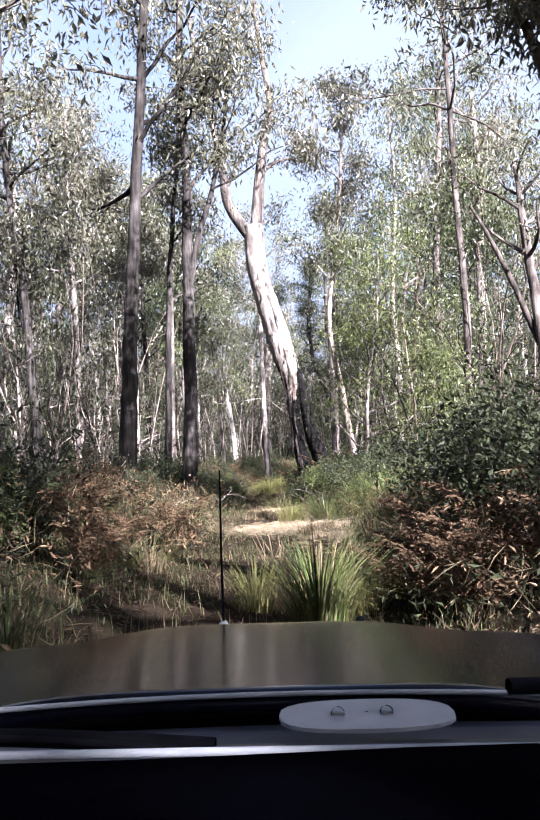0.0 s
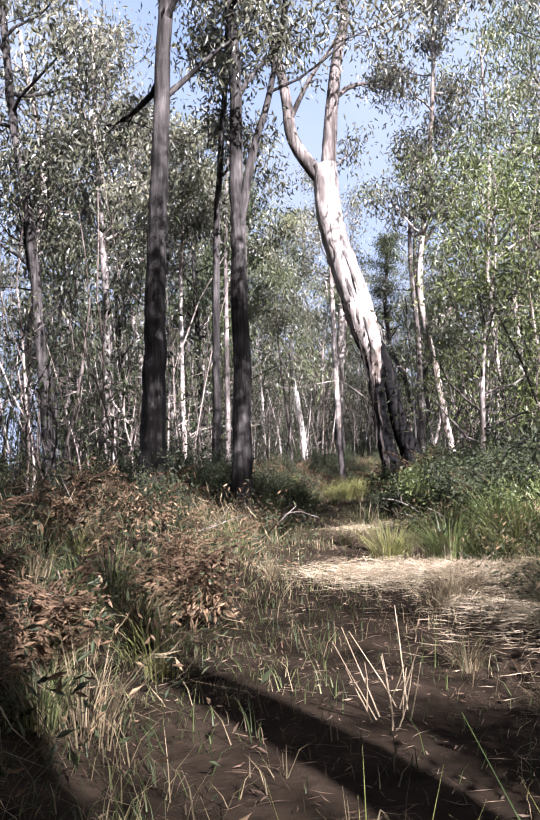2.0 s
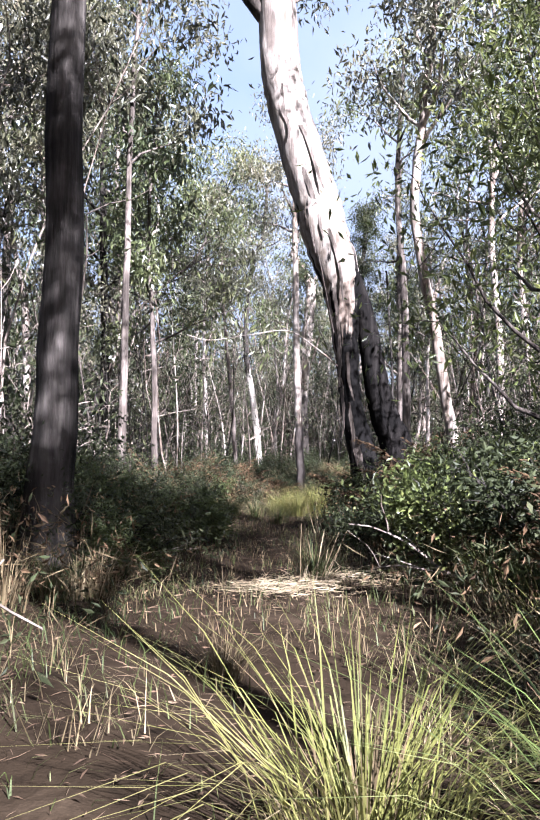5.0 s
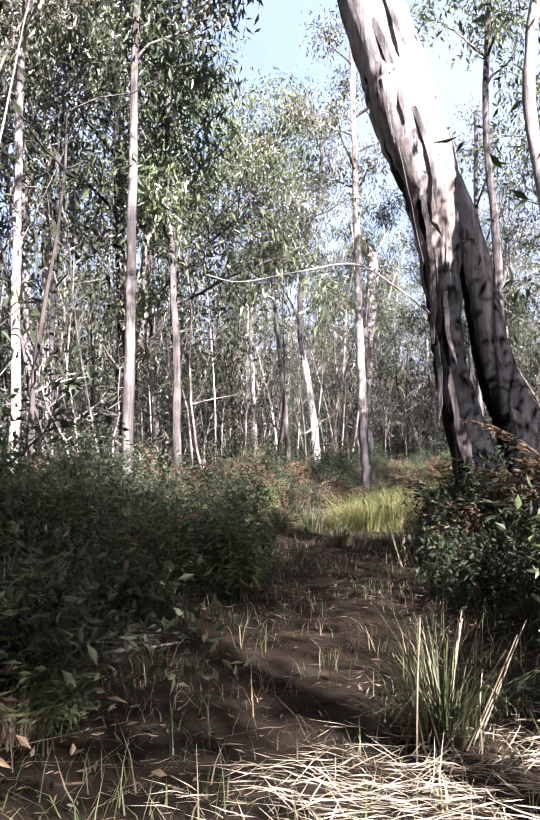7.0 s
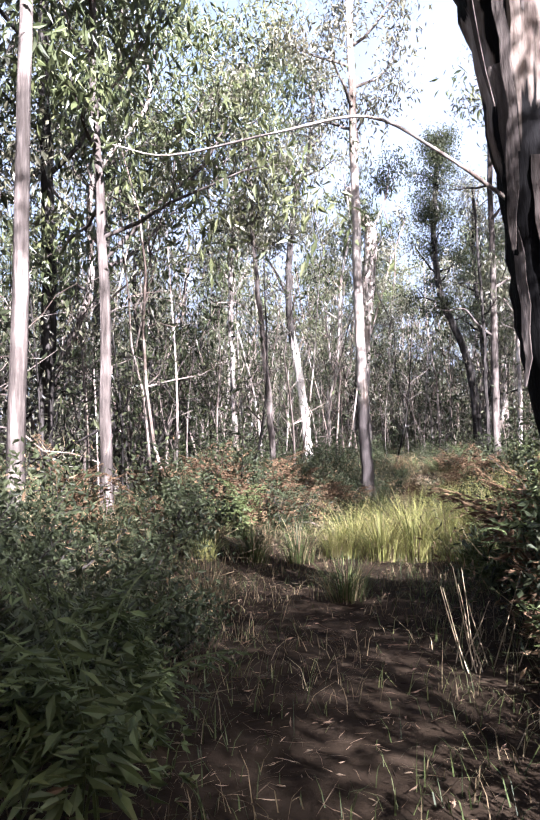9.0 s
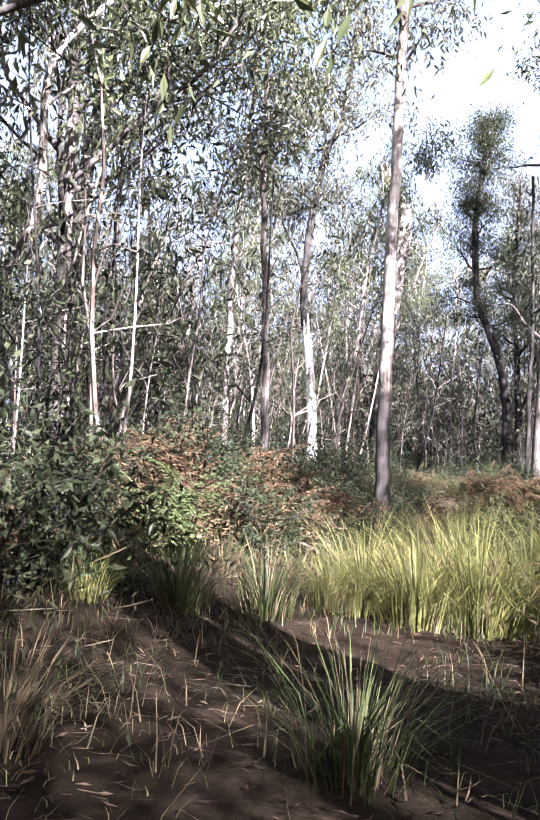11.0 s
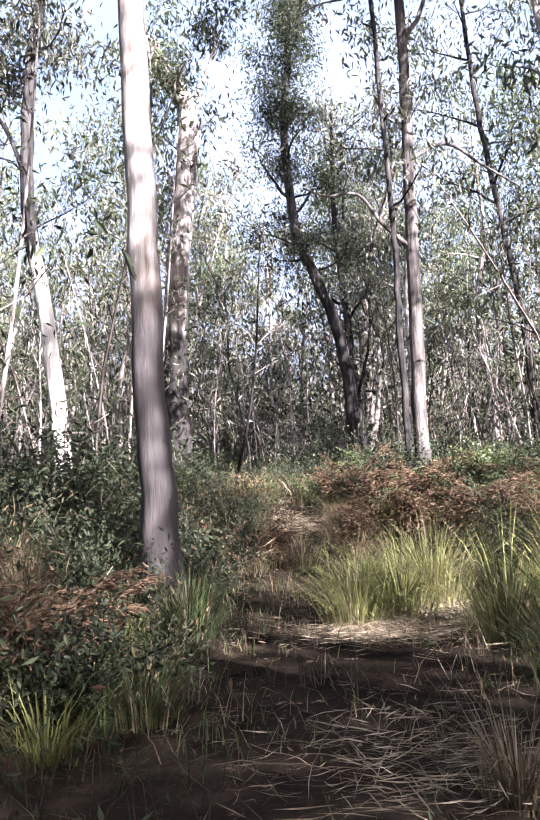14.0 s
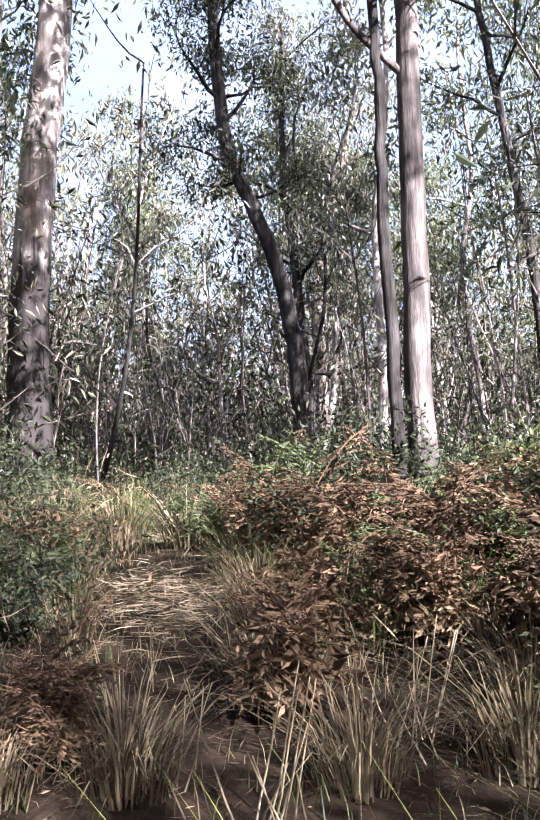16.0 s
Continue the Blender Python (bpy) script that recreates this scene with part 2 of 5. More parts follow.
# ---- mesh making ----
class Shape:
    """Quads gathered from tubes, leaves and blades, then made into one mesh."""

    def __init__(self):
        self.v, self.f, self.n = [], [], 0

    def add(self, v, f):
        self.v.append(np.asarray(v, float).reshape(-1, 3))
        self.f.append(np.asarray(f, int).reshape(-1, 4) + self.n)
        self.n += len(self.v[-1])

    def tube(self, pts, rad, sides=8, rough=0.0, rng=None, lobes=0.0):
        pts, rad = np.asarray(pts, float), np.asarray(rad, float)
        tan = np.gradient(pts, axis=0)
        tan /= np.linalg.norm(tan, axis=1)[:, None] + 1e-9
        ref = np.array([0.0, 1.0, 0.0]) if abs(tan[0, 1]) < 0.85 else np.array([1.0, 0.0, 0.0])
        u = np.cross(tan, ref)
        u /= np.linalg.norm(u, axis=1)[:, None] + 1e-9
        w = np.cross(tan, u)
        a = np.arange(sides) / sides * 2 * np.pi
        r = rad[:, None] * np.ones(sides)
        if lobes:
            r = r * (1 + lobes * (np.sin(3 * a + 1.0) * 0.5 + np.sin(5 * a + 2.3) * 0.35 + np.sin(2 * a) * 0.4)[None])
        if rough and rng is not None:
            grooves = rng.normal(0, 1, sides)[None] * 0.7 + rng.normal(0, 1, (len(pts), sides)) * 0.6
            r = r * (1 + rough * grooves)
        ring = pts[:, None] + r[..., None] * (np.cos(a)[None, :, None] * u[:, None] + np.sin(a)[None, :, None] * w[:, None])
        i = np.arange(len(pts) - 1)[:, None] * sides
        j, k = np.arange(sides), (np.arange(sides) + 1) % sides
        f = np.stack([i + j, i + k, i + sides + k, i + sides + j], -1)
        self.add(ring, f)

    def leaves(self, at, way, length, width, rng):
        at, way = np.asarray(at, float), np.asarray(way, float)
        way = way / (np.linalg.norm(way, axis=1)[:, None] + 1e-9)
        side = np.cross(way, rng.normal(0, 1, at.shape))
        side /= np.linalg.norm(side, axis=1)[:, None] + 1e-9
        lift = np.cross(side, way)
        length, width = np.broadcast_to(length, len(at))[:, None], np.broadcast_to(width, len(at))[:, None]
        mid = at + way * length * 0.42 + lift * length * 0.08
        v = np.stack([at, mid + side * width / 2, at + way * length, mid - side * width / 2], 1)
        self.add(v, np.arange(len(at) * 4).reshape(-1, 4))

    def blades(self, base, out, height, reach, width, sag, segs=4):
        """Arching grass blades: out is the flat heading of each."""
        n = len(base)
        s = np.linspace(0, 1, segs + 1)
        h, rch, sg = (np.broadcast_to(q, n)[:, None] for q in (height, reach, sag))
        up = h * (s - sg * s ** 3)
        flat = rch * s ** 1.7
        c = base[:, None] + out[:, None] * flat[..., None]
        c[..., 2] += up
        side = np.stack([-out[:, 1], out[:, 0], 0 * out[:, 0]], -1)[:, None]
        wd = (np.broadcast_to(width, n)[:, None] * (1 - 0.92 * s ** 1.5))[..., None] / 2
        v = np.stack([c - side * wd, c + side * wd], 2).reshape(n, -1, 3)
        k = np.arange(segs) * 2
        quad = np.stack([k, k + 1, k + 3, k + 2], -1)
        f = (np.arange(n)[:, None, None] * (2 * (segs + 1)) + quad[None])
        self.add(v, f)

    def mesh(self, name, material, smooth=False):
        v, f = np.concatenate(self.v), np.concatenate(self.f)
        m = bpy.data.meshes.new(name)
        m.vertices.add(len(v))
        m.vertices.foreach_set("co", v.ravel())
        m.loops.add(f.size)
        m.loops.foreach_set("vertex_index", f.ravel())
        m.polygons.add(len(f))
        m.polygons.foreach_set("loop_start", np.arange(len(f)) * 4)
        m.polygons.foreach_set("use_smooth", np.full(len(f), smooth))
        m.update(calc_edges=True)
        m.materials.append(material)
        return m


def part(name, shape, material, parent=None, label="", smooth=False):
    ob = new(name, shape.mesh(name, material, smooth))
    ob.parent = parent
    if label:
        tagged(ob, label)
    return ob


def thing(name, label, category, at=(0, 0, 0), group="", kind=""):
    ob = new(name)
    ob.empty_display_size = 0.3
    ob.matrix_basis = Matrix.Translation(at)
    return tagged(ob, label, category, group, kind)


def curve(pts, steps):
    """A smooth line through a few points."""
    p = np.asarray(pts, float)
    p = np.vstack([2 * p[0] - p[1], p, 2 * p[-1] - p[-2]])
    out = []
    for i in range(1, len(p) - 2):
        for s in np.arange(steps) / steps:
            a, b, c, d = p[i - 1:i + 3]
            out.append(0.5 * (2 * b + (c - a) * s + (2 * a - 5 * b + 4 * c - d) * s * s + (3 * b - 3 * c + d - a) * s ** 3))
    out.append(p[-2])
    return np.array(out)


# ---- the lie of the land ----
LINE_Y = [-60, 0, 8, 17, 23, 26, 31, 37, 41, 45, 48.7, 50.6, 70, 120]
LINE_X = [4.5, 1.4, 0.8, 0.85, 0.25, -0.1, -0.5, -0.92, -0.7, -0.1, 0.6, 0.84, 2.8, 7.8]


def way_x(y):
    return np.interp(y, LINE_Y, LINE_X)


def land(x, y):
    """Height of the ground: nearly level, a little higher off the track."""
    d = np.abs(x - way_x(y))
    rise = np.clip((d - 1.2) / 2.6, 0, 1)
    on = np.clip((y - 53.5) / 6.0, 0, 1)
    h = np.maximum(0.62 * rise * rise * (3 - 2 * rise), 1.0 * on * on * (3 - 2 * on))
    h = h + 0.05 * np.sin(x * 0.9 + 0.4 * y) + 0.05 * np.sin(0.55 * y - 1.3 * x + 2) + 0.03 * np.sin(2.1 * x + 1.7 * y)
    far = np.clip((np.hypot(x, y - 30) - 60) / 200, 0, 1)
    return h * (1 - 0.5 * far) + 1.5 * far * far


def grid_axis(near, far, step, n_far):
    inner = np.arange(-near, near + step, step)
    outer = near + (far - near) * (np.arange(1, n_far + 1) / n_far) ** 2.5
    return np.concatenate([-outer[::-1], inner, outer])


def build_ground():
    gx, gy = grid_axis(16, 1500, 0.4, 40), grid_axis(45, 1500, 0.5, 40) + 35
    X, Y = np.meshgrid(gx, gy)
    Z = land(X, Y)
    rng = np.random.default_rng(5)
    Z = Z + rng.normal(0, 0.012, Z.shape)
    s = Shape()
    nx = len(gx)
    i, j = np.meshgrid(np.arange(len(gy) - 1), np.arange(nx - 1), indexing="ij")
    a = i * nx + j
    s.add(np.stack([X, Y, Z], -1), np.stack([a, a + 1, a + nx + 1, a + nx], -1))
    ob = new("ground", s.mesh("ground", SOIL, True))
    tagged(ob, "dark forest floor of soil and fallen bark", "ground", kind="structure")


build_ground()


# what the sun reaches between the crowns
SUNLIT = [(0.3, 32.6, 6.4, 1), (0.75, 32.6, 4.8, 1), (-0.3, 32.7, 8.6, 1), (-0.9, 38.8, 0.8, 1.1), (0.2, 41.0, 0.9, 1), (1.0, 50.0, 0.5, 1.2), (2.2, 49.6, 0.6, 1), (-1.1, 50.8, 6.0, 0.8), (1.5, 56.0, 0.6, 1), (3.6, 57.6, 0.9, 1), (-3.0, 44.0, 1.2, 0.8), (3.4, 26.4, 3.5, 0.9), (5.6, 28.6, 4.0, 0.8), (4.6, 33.0, 6.0, 0.8), (-1.2, 51.0, 4.0, 0.8), (3.0, 25.6, 0.9, 0.8), (1.8, 17.0, 0.5, 1), (2.8, 18.6, 0.7, 1), (3.8, 19.4, 0.7, 1), (-0.5, 38.4, 0.8, 1.2), (0.4, 39.0, 0.9, 1.2), (1.2, 39.4, 0.9, 1.2),
          (3.5, 59.4, 2.5, 1), (-4.1, 59.8, 3.5, 1), (-2.0, 47.4, 0.9, 1), (1.2, 49.0, 0.8, 1), (2.4, 52.5, 0.8, 1), (-1.2, 50.8, 6.0, 0.8), (2.3, 13.5, 0.3, 0.8), (1.8, 15.0, 0.3, 0.8),
          (5.0, 55.5, 0.9, 1), (3.9, 26.4, 6.5, 1), (1.6, 7.9, 0.6, 0.65)]


def in_glade(x, y, low, high, wide):
    """Whether a crown between these heights over (x, y) would keep the sun from one of those spots."""
    for gx, gy, gz, share in SUNLIT:
        for h in np.linspace(low, high, 4):
            s = (h - gz) / to_sun.z
            if s > 1.0 and math.hypot(gx + to_sun.x * s - x, gy + to_sun.y * s - y) < wide * share:
                return True
    return False


# ---- trees ----
def leaf_cloud(shape, tips, rng, per_tip, size, length, droop=1.0, width=0.2):
    tips = np.repeat(np.asarray(tips, float), per_tip, axis=0)
    if len(tips) == 0:
        return
    at = tips + rng.normal(0, 1, tips.shape) * np.array([size, size, size * 0.8]) * 0.55
    way = rng.normal(0, 0.7, tips.shape)
    way[:, 2] -= droop
    ln = length * rng.uniform(0.6, 1.3, len(at))
    shape.leaves(at, way, ln, ln * width, rng)


def limb_line(start, heading, length, rng, lift=0.5, steps=5, crook=0.14):
    """A limb that bends its way outward and upward."""
    d = np.asarray(heading, float)
    p = [np.asarray(start, float)]
    for k in range(steps):
        d = d + rng.normal(0, crook, 3) + np.array([0, 0, lift * 0.12])
        d = d / np.linalg.norm(d)
        p.append(p[-1] + d * length / steps)
    return np.array(p)


def crown_of(leaf, line, rad, rng, start=0.5, limbs=10, reach=2.5, lift=0.5, per_tip=30, size=0.6, length=0.16, twigs=4, droop=1.0, sides=5, width=0.22):
    """Limbs with their twigs along a stem, each a shape, and drooping clumps of leaves at their ends."""
    tips, made = [], []
    n = len(line)
    for k in range(limbs):
        wood = Shape()
        s = start + (1 - start) * (k + rng.uniform(0, 1)) / limbs
        i = min(int(s * (n - 1)), n - 1)
        az = k * 2.4 + rng.uniform(-0.6, 0.6)
        tilt = rng.uniform(0.15, 0.95)
        heading = (np.cos(az) * np.cos(tilt), np.sin(az) * np.cos(tilt), np.sin(tilt))
        ln = reach * rng.uniform(0.6, 1.2) * (1.15 - 0.6 * (s - start) / (1 - start + 1e-6))
        pl = limb_line(line[i], heading, ln, rng, lift, crook=0.2)
        r = min(rad[i] * 0.55, 0.03 * ln + 0.008)
        wood.tube(pl, np.linspace(r, r * 0.22, len(pl)), sides)
        tips.append(pl[-1])
        for q in range(twigs):
            j = rng.integers(2, len(pl))
            hd = pl[j] - pl[j - 1]
            hd = hd / np.linalg.norm(hd) + rng.normal(0, 0.7, 3)
            tl = limb_line(pl[j], hd / np.linalg.norm(hd), ln * rng.uniform(0.25, 0.55), rng, 0.2, 3, 0.25)
            wood.tube(tl, np.linspace(r * 0.3, r * 0.1, len(tl)), 3)
            tips.append(tl[-1])
            tips.append(tl[1])
        made.append(wood)
    leaf_cloud(leaf, tips, rng, per_tip, size, length, droop, width)
    return made


def joined(shapes):
    s = Shape()
    for q in shapes:
        base = 0
        for v, f in zip(q.v, q.f):
            s.add(v, f - base)
            base += len(v)
    return s


def gum_tree(name, label, pts, r0, r1, bark, leafmat, seed, start=0.6, limbs=9, reach=2.6, per_tip=50, size=0.62,
             length=0.21, width=0.3, whole=False, forks=(), sides=14, flare=0.5, group="", droop=1.0, lift=0.5, bark_rough=0.03, girth=None):
    """One standing gum: a trunk through the given points, forks as further stems, limbs, and a crown."""
    rng = np.random.default_rng(seed)
    base = np.array(pts[0], float)
    base[2] = float(land(base[0], base[1])) - 0.08
    root = thing(name, label, "tree", base, group)
    loc = np.array([np.array(p, float) - base for p in pts])
    loc[0] = 0
    line = curve(loc, 6)
    line[1:, :2] += rng.normal(0, 0.012, (len(line) - 1, 2))
    t = np.linspace(0, 1, len(line))
    rad = r0 + (r1 - r0) * t
    if girth:
        rad = np.interp(line[:, 2], [p[2] for p in pts], girth)
    rad = rad * (1 + flare * np.exp(-line[:, 2] / (2.2 * r0 + 0.05)))
    trunk = Shape()
    trunk.tube(line, rad, sides, bark_rough, rng, lobes=0.05)
    part("trunk", trunk, bark, root, smooth=True)
    leaf, limbs_made = Shape(), []
    stems = [(line, rad, start)]
    for fk in forks:
        fl = curve(np.array(fk["pts"], float) - base, 5)
        fr = np.linspace(fk["r"], fk["r"] * 0.35, len(fl))
        limb = Shape()
        limb.tube(fl, fr, max(6, sides - 4), bark_rough, rng)
        part("main_limb", limb, fk.get("bark", bark), root, smooth=True)
        if not fk.get("bare"):
            stems.append((fl, fr, fk.get("start", 0.4)))
    for ln, rd, st in stems:
        limbs_made += crown_of(leaf, ln, rd, rng, st, limbs, reach, lift, per_tip, size, length, droop=droop, width=width, sides=4 if whole else 6, twigs=3 if whole else 4)
    wood_mat = BARK_GREY if bark in (BARK_CHAR, BARK_BURNT, BARK_LIT_FOOT, BARK_DARK_FOOT, BARK_SHAG, BARK_LIT_BAND) or name == "gum_sapling" else bark
    if whole:
        tagged(part("limbwork", joined(limbs_made), wood_mat, root, smooth=True), kind="stuff")
    else:
        for s in limbs_made:
            part("limb", s, wood_mat, root, smooth=True)
    part("crown", leaf, leafmat, root)
    return root


# the great leaning gum: two stems that meet low down, the upper part forked
GREAT_GUM = gum_tree("leaning_gum_tree", "huge leaning gum with charred base and white upper bark",
         [(1.58, 32.9, 0), (1.16, 32.9, 1.6), (1.0, 32.9, 2.3), (0.9, 32.9, 3.05), (0.84, 32.9, 3.9), (0.77, 32.9, 4.9), (0.67, 32.9, 5.4), (0.4, 32.9, 6.3), (0.22, 32.9, 7.0), (-0.27, 32.9, 8.66), (-0.48, 32.9, 9.65), (-0.58, 32.9, 11.3)],
         0.45, 0.4, BARK_BURNT, LEAF_OLIVE, 11, girth=(0.36, 0.26, 0.22, 0.21, 0.27, 0.38, 0.45, 0.48, 0.46, 0.42, 0.42, 0.4), start=0.99, limbs=1, sides=26, flare=0.3, bark_rough=0.035,
         forks=[{"pts": [(-0.5, 32.9, 10.9), (-0.4, 32.9, 12.0), (-0.25, 32.9, 13.5), (0.0, 32.9, 15.2), (0.25, 33.0, 16.5), (-0.05, 33.0, 18.7), (-0.4, 33.0, 21.5)], "r": 0.26, "start": 0.35, "bark": BARK_GREY},
                {"pts": [(-0.6, 32.9, 10.7), (-1.25, 32.9, 11.6), (-1.65, 32.9, 12.4), (-1.8, 32.9, 13.7), (-2.1, 32.9, 15.4), (-2.6, 32.9, 17.4), (-3.1, 32.9, 20.5)], "r": 0.26, "start": 0.35, "bark": BARK_GREY},
                {"pts": [(0.72, 32.8, 3.3), (0.2, 32.85, 3.75), (-0.35, 32.9, 4.1), (-1.1, 32.95, 4.05), (-2.0, 33.0, 3.95), (-2.5, 33.0, 4.08)], "r": 0.017, "bare": True, "bark": BARK_PALE}],
         reach=3.2, per_tip=30)


def great_gum_details(root):
    """The second, burnt stem that leans up into the great gum, and the strips of bark that peel from it."""
    rng = np.random.default_rng(12)
    base = np.array(root.matrix_basis.translation)
    foot = np.array([2.26, 33.05, float(land(2.26, 33.05)) - 0.1]) - base
    s = Shape()
    line = foot + curve(np.array([(0, 0, 0), (-0.42, 0, 1.5), (-0.58, 0, 1.9), (-0.73, 0, 2.4), (-0.84, 0.0, 3.0), (-0.98, 0.0, 3.9), (-1.2, -0.05, 4.7), (-1.45, -0.1, 5.3)]), 6)
    s.tube(line, np.linspace(0.32, 0.17, len(line)) * (1 + 0.45 * np.exp(-(line[:, 2] - foot[2]) / 0.8)), 20, 0.06, rng, 0.12)
    part("second_stem", s, BARK_CHAR, root, "charred black second stem", smooth=True)
    axis = np.array([(1.58, 32.9, 0), (1.16, 32.9, 1.6), (0.9, 32.9, 3.05), (0.84, 32.9, 3.9), (0.67, 32.9, 5.4), (0.22, 32.9, 7.0), (-0.27, 32.9, 8.66), (-0.55, 32.9, 10.5)])
    wide = np.array([0.45, 0.29, 0.22, 0.28, 0.46, 0.47, 0.43, 0.41])
    for z0, ln, side in ((1.9, 1.1, -1.9), (2.1, 0.9, -2.3), (2.6, 1.3, -2.0), (3.1, 1.2, -2.5), (3.6, 1.0, -1.6), (4.3, 1.4, -2.2), (4.9, 1.3, -1.9), (5.6, 1.6, -2.4), (6.1, 1.5, -1.5), (6.8, 1.2, -2.2), (7.4, 1.5, -1.8), (8.3, 1.4, -1.3), (9.2, 1.2, -1.9)):
        z = np.linspace(z0, z0 - ln, 7)
        c = np.stack([np.interp(z, axis[:, 2], axis[:, k]) for k in range(3)], -1)
        r = np.interp(z, axis[:, 2], wide) * 1.02 + np.linspace(0, 1, 7) ** 2 * rng.uniform(0.03, 0.16)
        a = side + rng.normal(0, 0.04, 7)
        out = np.stack([np.cos(a), np.sin(a), 0 * a], -1)
        p = c + out * r[:, None] - base
        along = np.stack([-out[:, 1], out[:, 0], 0 * a], -1)
        w = rng.uniform(0.025, 0.06) * np.array([1, 1, 1, 0.9, 0.8, 0.6, 0.25])[:, None]
        v = np.concatenate([p - along * w, p + along * w, p - along * w - out * 0.008, p + along * w - out * 0.008])
        k = np.arange(6)
        quads = [np.stack([k, k + 7, k + 8, k + 1], -1), np.stack([k + 14, k + 15, k + 22, k + 21], -1), np.stack([k, k + 1, k + 15, k + 14], -1), np.stack([k + 7, k + 21, k + 22, k + 8], -1)]
        strip = Shape()
        strip.add(v, np.concatenate(quads))
        part("bark_strip", strip, BARK_GREY, root, "loose strip of grey bark")


great_gum_details(GREAT_GUM)

# nearer gums on the west side of the track
# shade on the first two grey trunks is put into their dark bark
gum_tree("gum_tree", "tall grey gum with mottled bark", [(-3.65, 22.3, 0), (-3.55, 22.3, 3), (-3.49, 22.3, 4.8), (-3.36, 22.3, 7.2), (-3.2, 22.3, 10), (-3.0, 22.5, 14), (-2.7, 22.4, 19)],
         0.26, 0.1, BARK_DARK, LEAF_OLIVE, 21, start=0.62, limbs=11, reach=3.4)
gum_tree("gum_tree", "grey gum with white patches and one forked limb", [(-2.28, 24.8, 0), (-2.2, 24.8, 3), (-2.18, 24.8, 6.4), (-2.19, 24.8, 7.8), (-2.17, 24.8, 10.5), (-2.3, 24.9, 14), (-2.2, 24.8, 18)],
         0.23, 0.09, BARK_DARK, LEAF_OLIVE, 22, start=0.65, limbs=9, reach=3.0,
         forks=[{"pts": [(-2.2, 24.8, 6.6), (-1.95, 24.8, 8.0), (-1.7, 24.8, 9.0), (-1.35, 24.8, 10.1), (-0.9, 24.9, 12.5), (-0.7, 25, 15)], "r": 0.12, "start": 0.6}])
gum_tree("gum_tree", "slim dark gum trunk in shade", [(-3.5, 28, 0), (-3.42, 28, 4), (-3.3, 28, 8), (-3.0, 28.1, 12), (-2.7, 28, 16)], 0.13, 0.05, BARK_DARK, LEAF_OLIVE, 23, reach=2.0)
gum_tree("gum_tree", "grey gum leaning slightly away from the track", [(-7.6, 26.9, 0), (-7.75, 26.9, 2.4), (-8.0, 26.9, 6.3), (-8.28, 26.9, 8.8), (-8.7, 26.9, 11.7), (-8.9, 26.9, 15), (-9.1, 27, 19)], 0.17, 0.08, BARK_DARK, LEAF_OLIVE, 24, start=0.55, limbs=11, reach=3.2)
gum_tree("gum_tree", "pale slender gum among dark trunks", [(-7.5, 31.4, 0), (-7.6, 31.4, 4), (-7.65, 31.4, 7.3), (-7.9, 31.4, 12), (-8, 31.5, 16)], 0.16, 0.06, BARK_PALE, LEAF_OLIVE, 25, reach=2.6)
gum_tree("gum_tree", "thin white gum stem among darker trunks", [(-5.65, 33.4, 0), (-5.7, 33.4, 5.4), (-5.6, 33.4, 9), (-5.5, 33.5, 13)], 0.08, 0.03, BARK_PALE, LEAF_OLIVE, 26, reach=1.8)
gum_tree("gum_tree", "slim brown gum trunk", [(-4.6, 35.4, 0), (-4.5, 35.4, 5), (-4.45, 35.4, 9.5), (-4.2, 35.4, 14)], 0.11, 0.04, BARK_GREY, LEAF_OLIVE, 27, reach=2.2)
# east side
gum_tree("gum_sapling", "young gum with a dense bright green crown", [(3.3, 26.5, 0), (3.3, 26.5, 1.5), (3.4, 26.5, 3.8), (3.75, 26.5, 6), (3.9, 26.6, 8.4)],
         0.075, 0.03, BARK_PALE, LEAF_LIME, 31, start=0.28, limbs=26, reach=2.3, per_tip=34, size=0.75, length=0.15, droop=0.6)
gum_tree("gum_sapling", "young gum with leafy green crown beside the track", [(6.0, 29.3, 0), (5.9, 29.3, 2), (6.0, 29.3, 4), (6.0, 29.3, 5.4)],
         0.07, 0.03, BARK_GREY, LEAF_LIME, 32, start=0.25, limbs=22, reach=1.6, per_tip=30, size=0.75, length=0.15, droop=0.6)
gum_tree("gum_tree", "rough dark gum with pale lower trunk", [(7.9, 40, 0), (7.97, 40, 6.5), (8.05, 40, 11.7), (8.4, 40, 17), (8.6, 40, 21)], 0.24, 0.1, BARK_GREY, LEAF_GREEN, 33, start=0.62, limbs=15, reach=4.0)
gum_tree("gum_tree", "old pale gum with crooked bare limbs", [(9.45, 36, 0), (9.38, 36, 2.1), (9.28, 36, 4.7), (9.3, 36, 9), (9.45, 36, 13.5), (9.3, 36.2, 18)], 0.26, 0.1, BARK_PALE, LEAF_OLIVE, 34, start=0.62, limbs=14, reach=4.2, per_tip=18)
gum_tree("gum_tree", "pale leaning gum stem behind the huge gum", [(3.6, 36.2, 0), (3.05, 36, 4), (2.5, 35.7, 7.5), (2.75, 35.6, 10), (3.2, 35.6, 14), (3.4, 35.6, 18)], 0.15, 0.06, BARK_PALE, LEAF_OLIVE, 35, start=0.5, limbs=13, reach=2.7, per_tip=80)
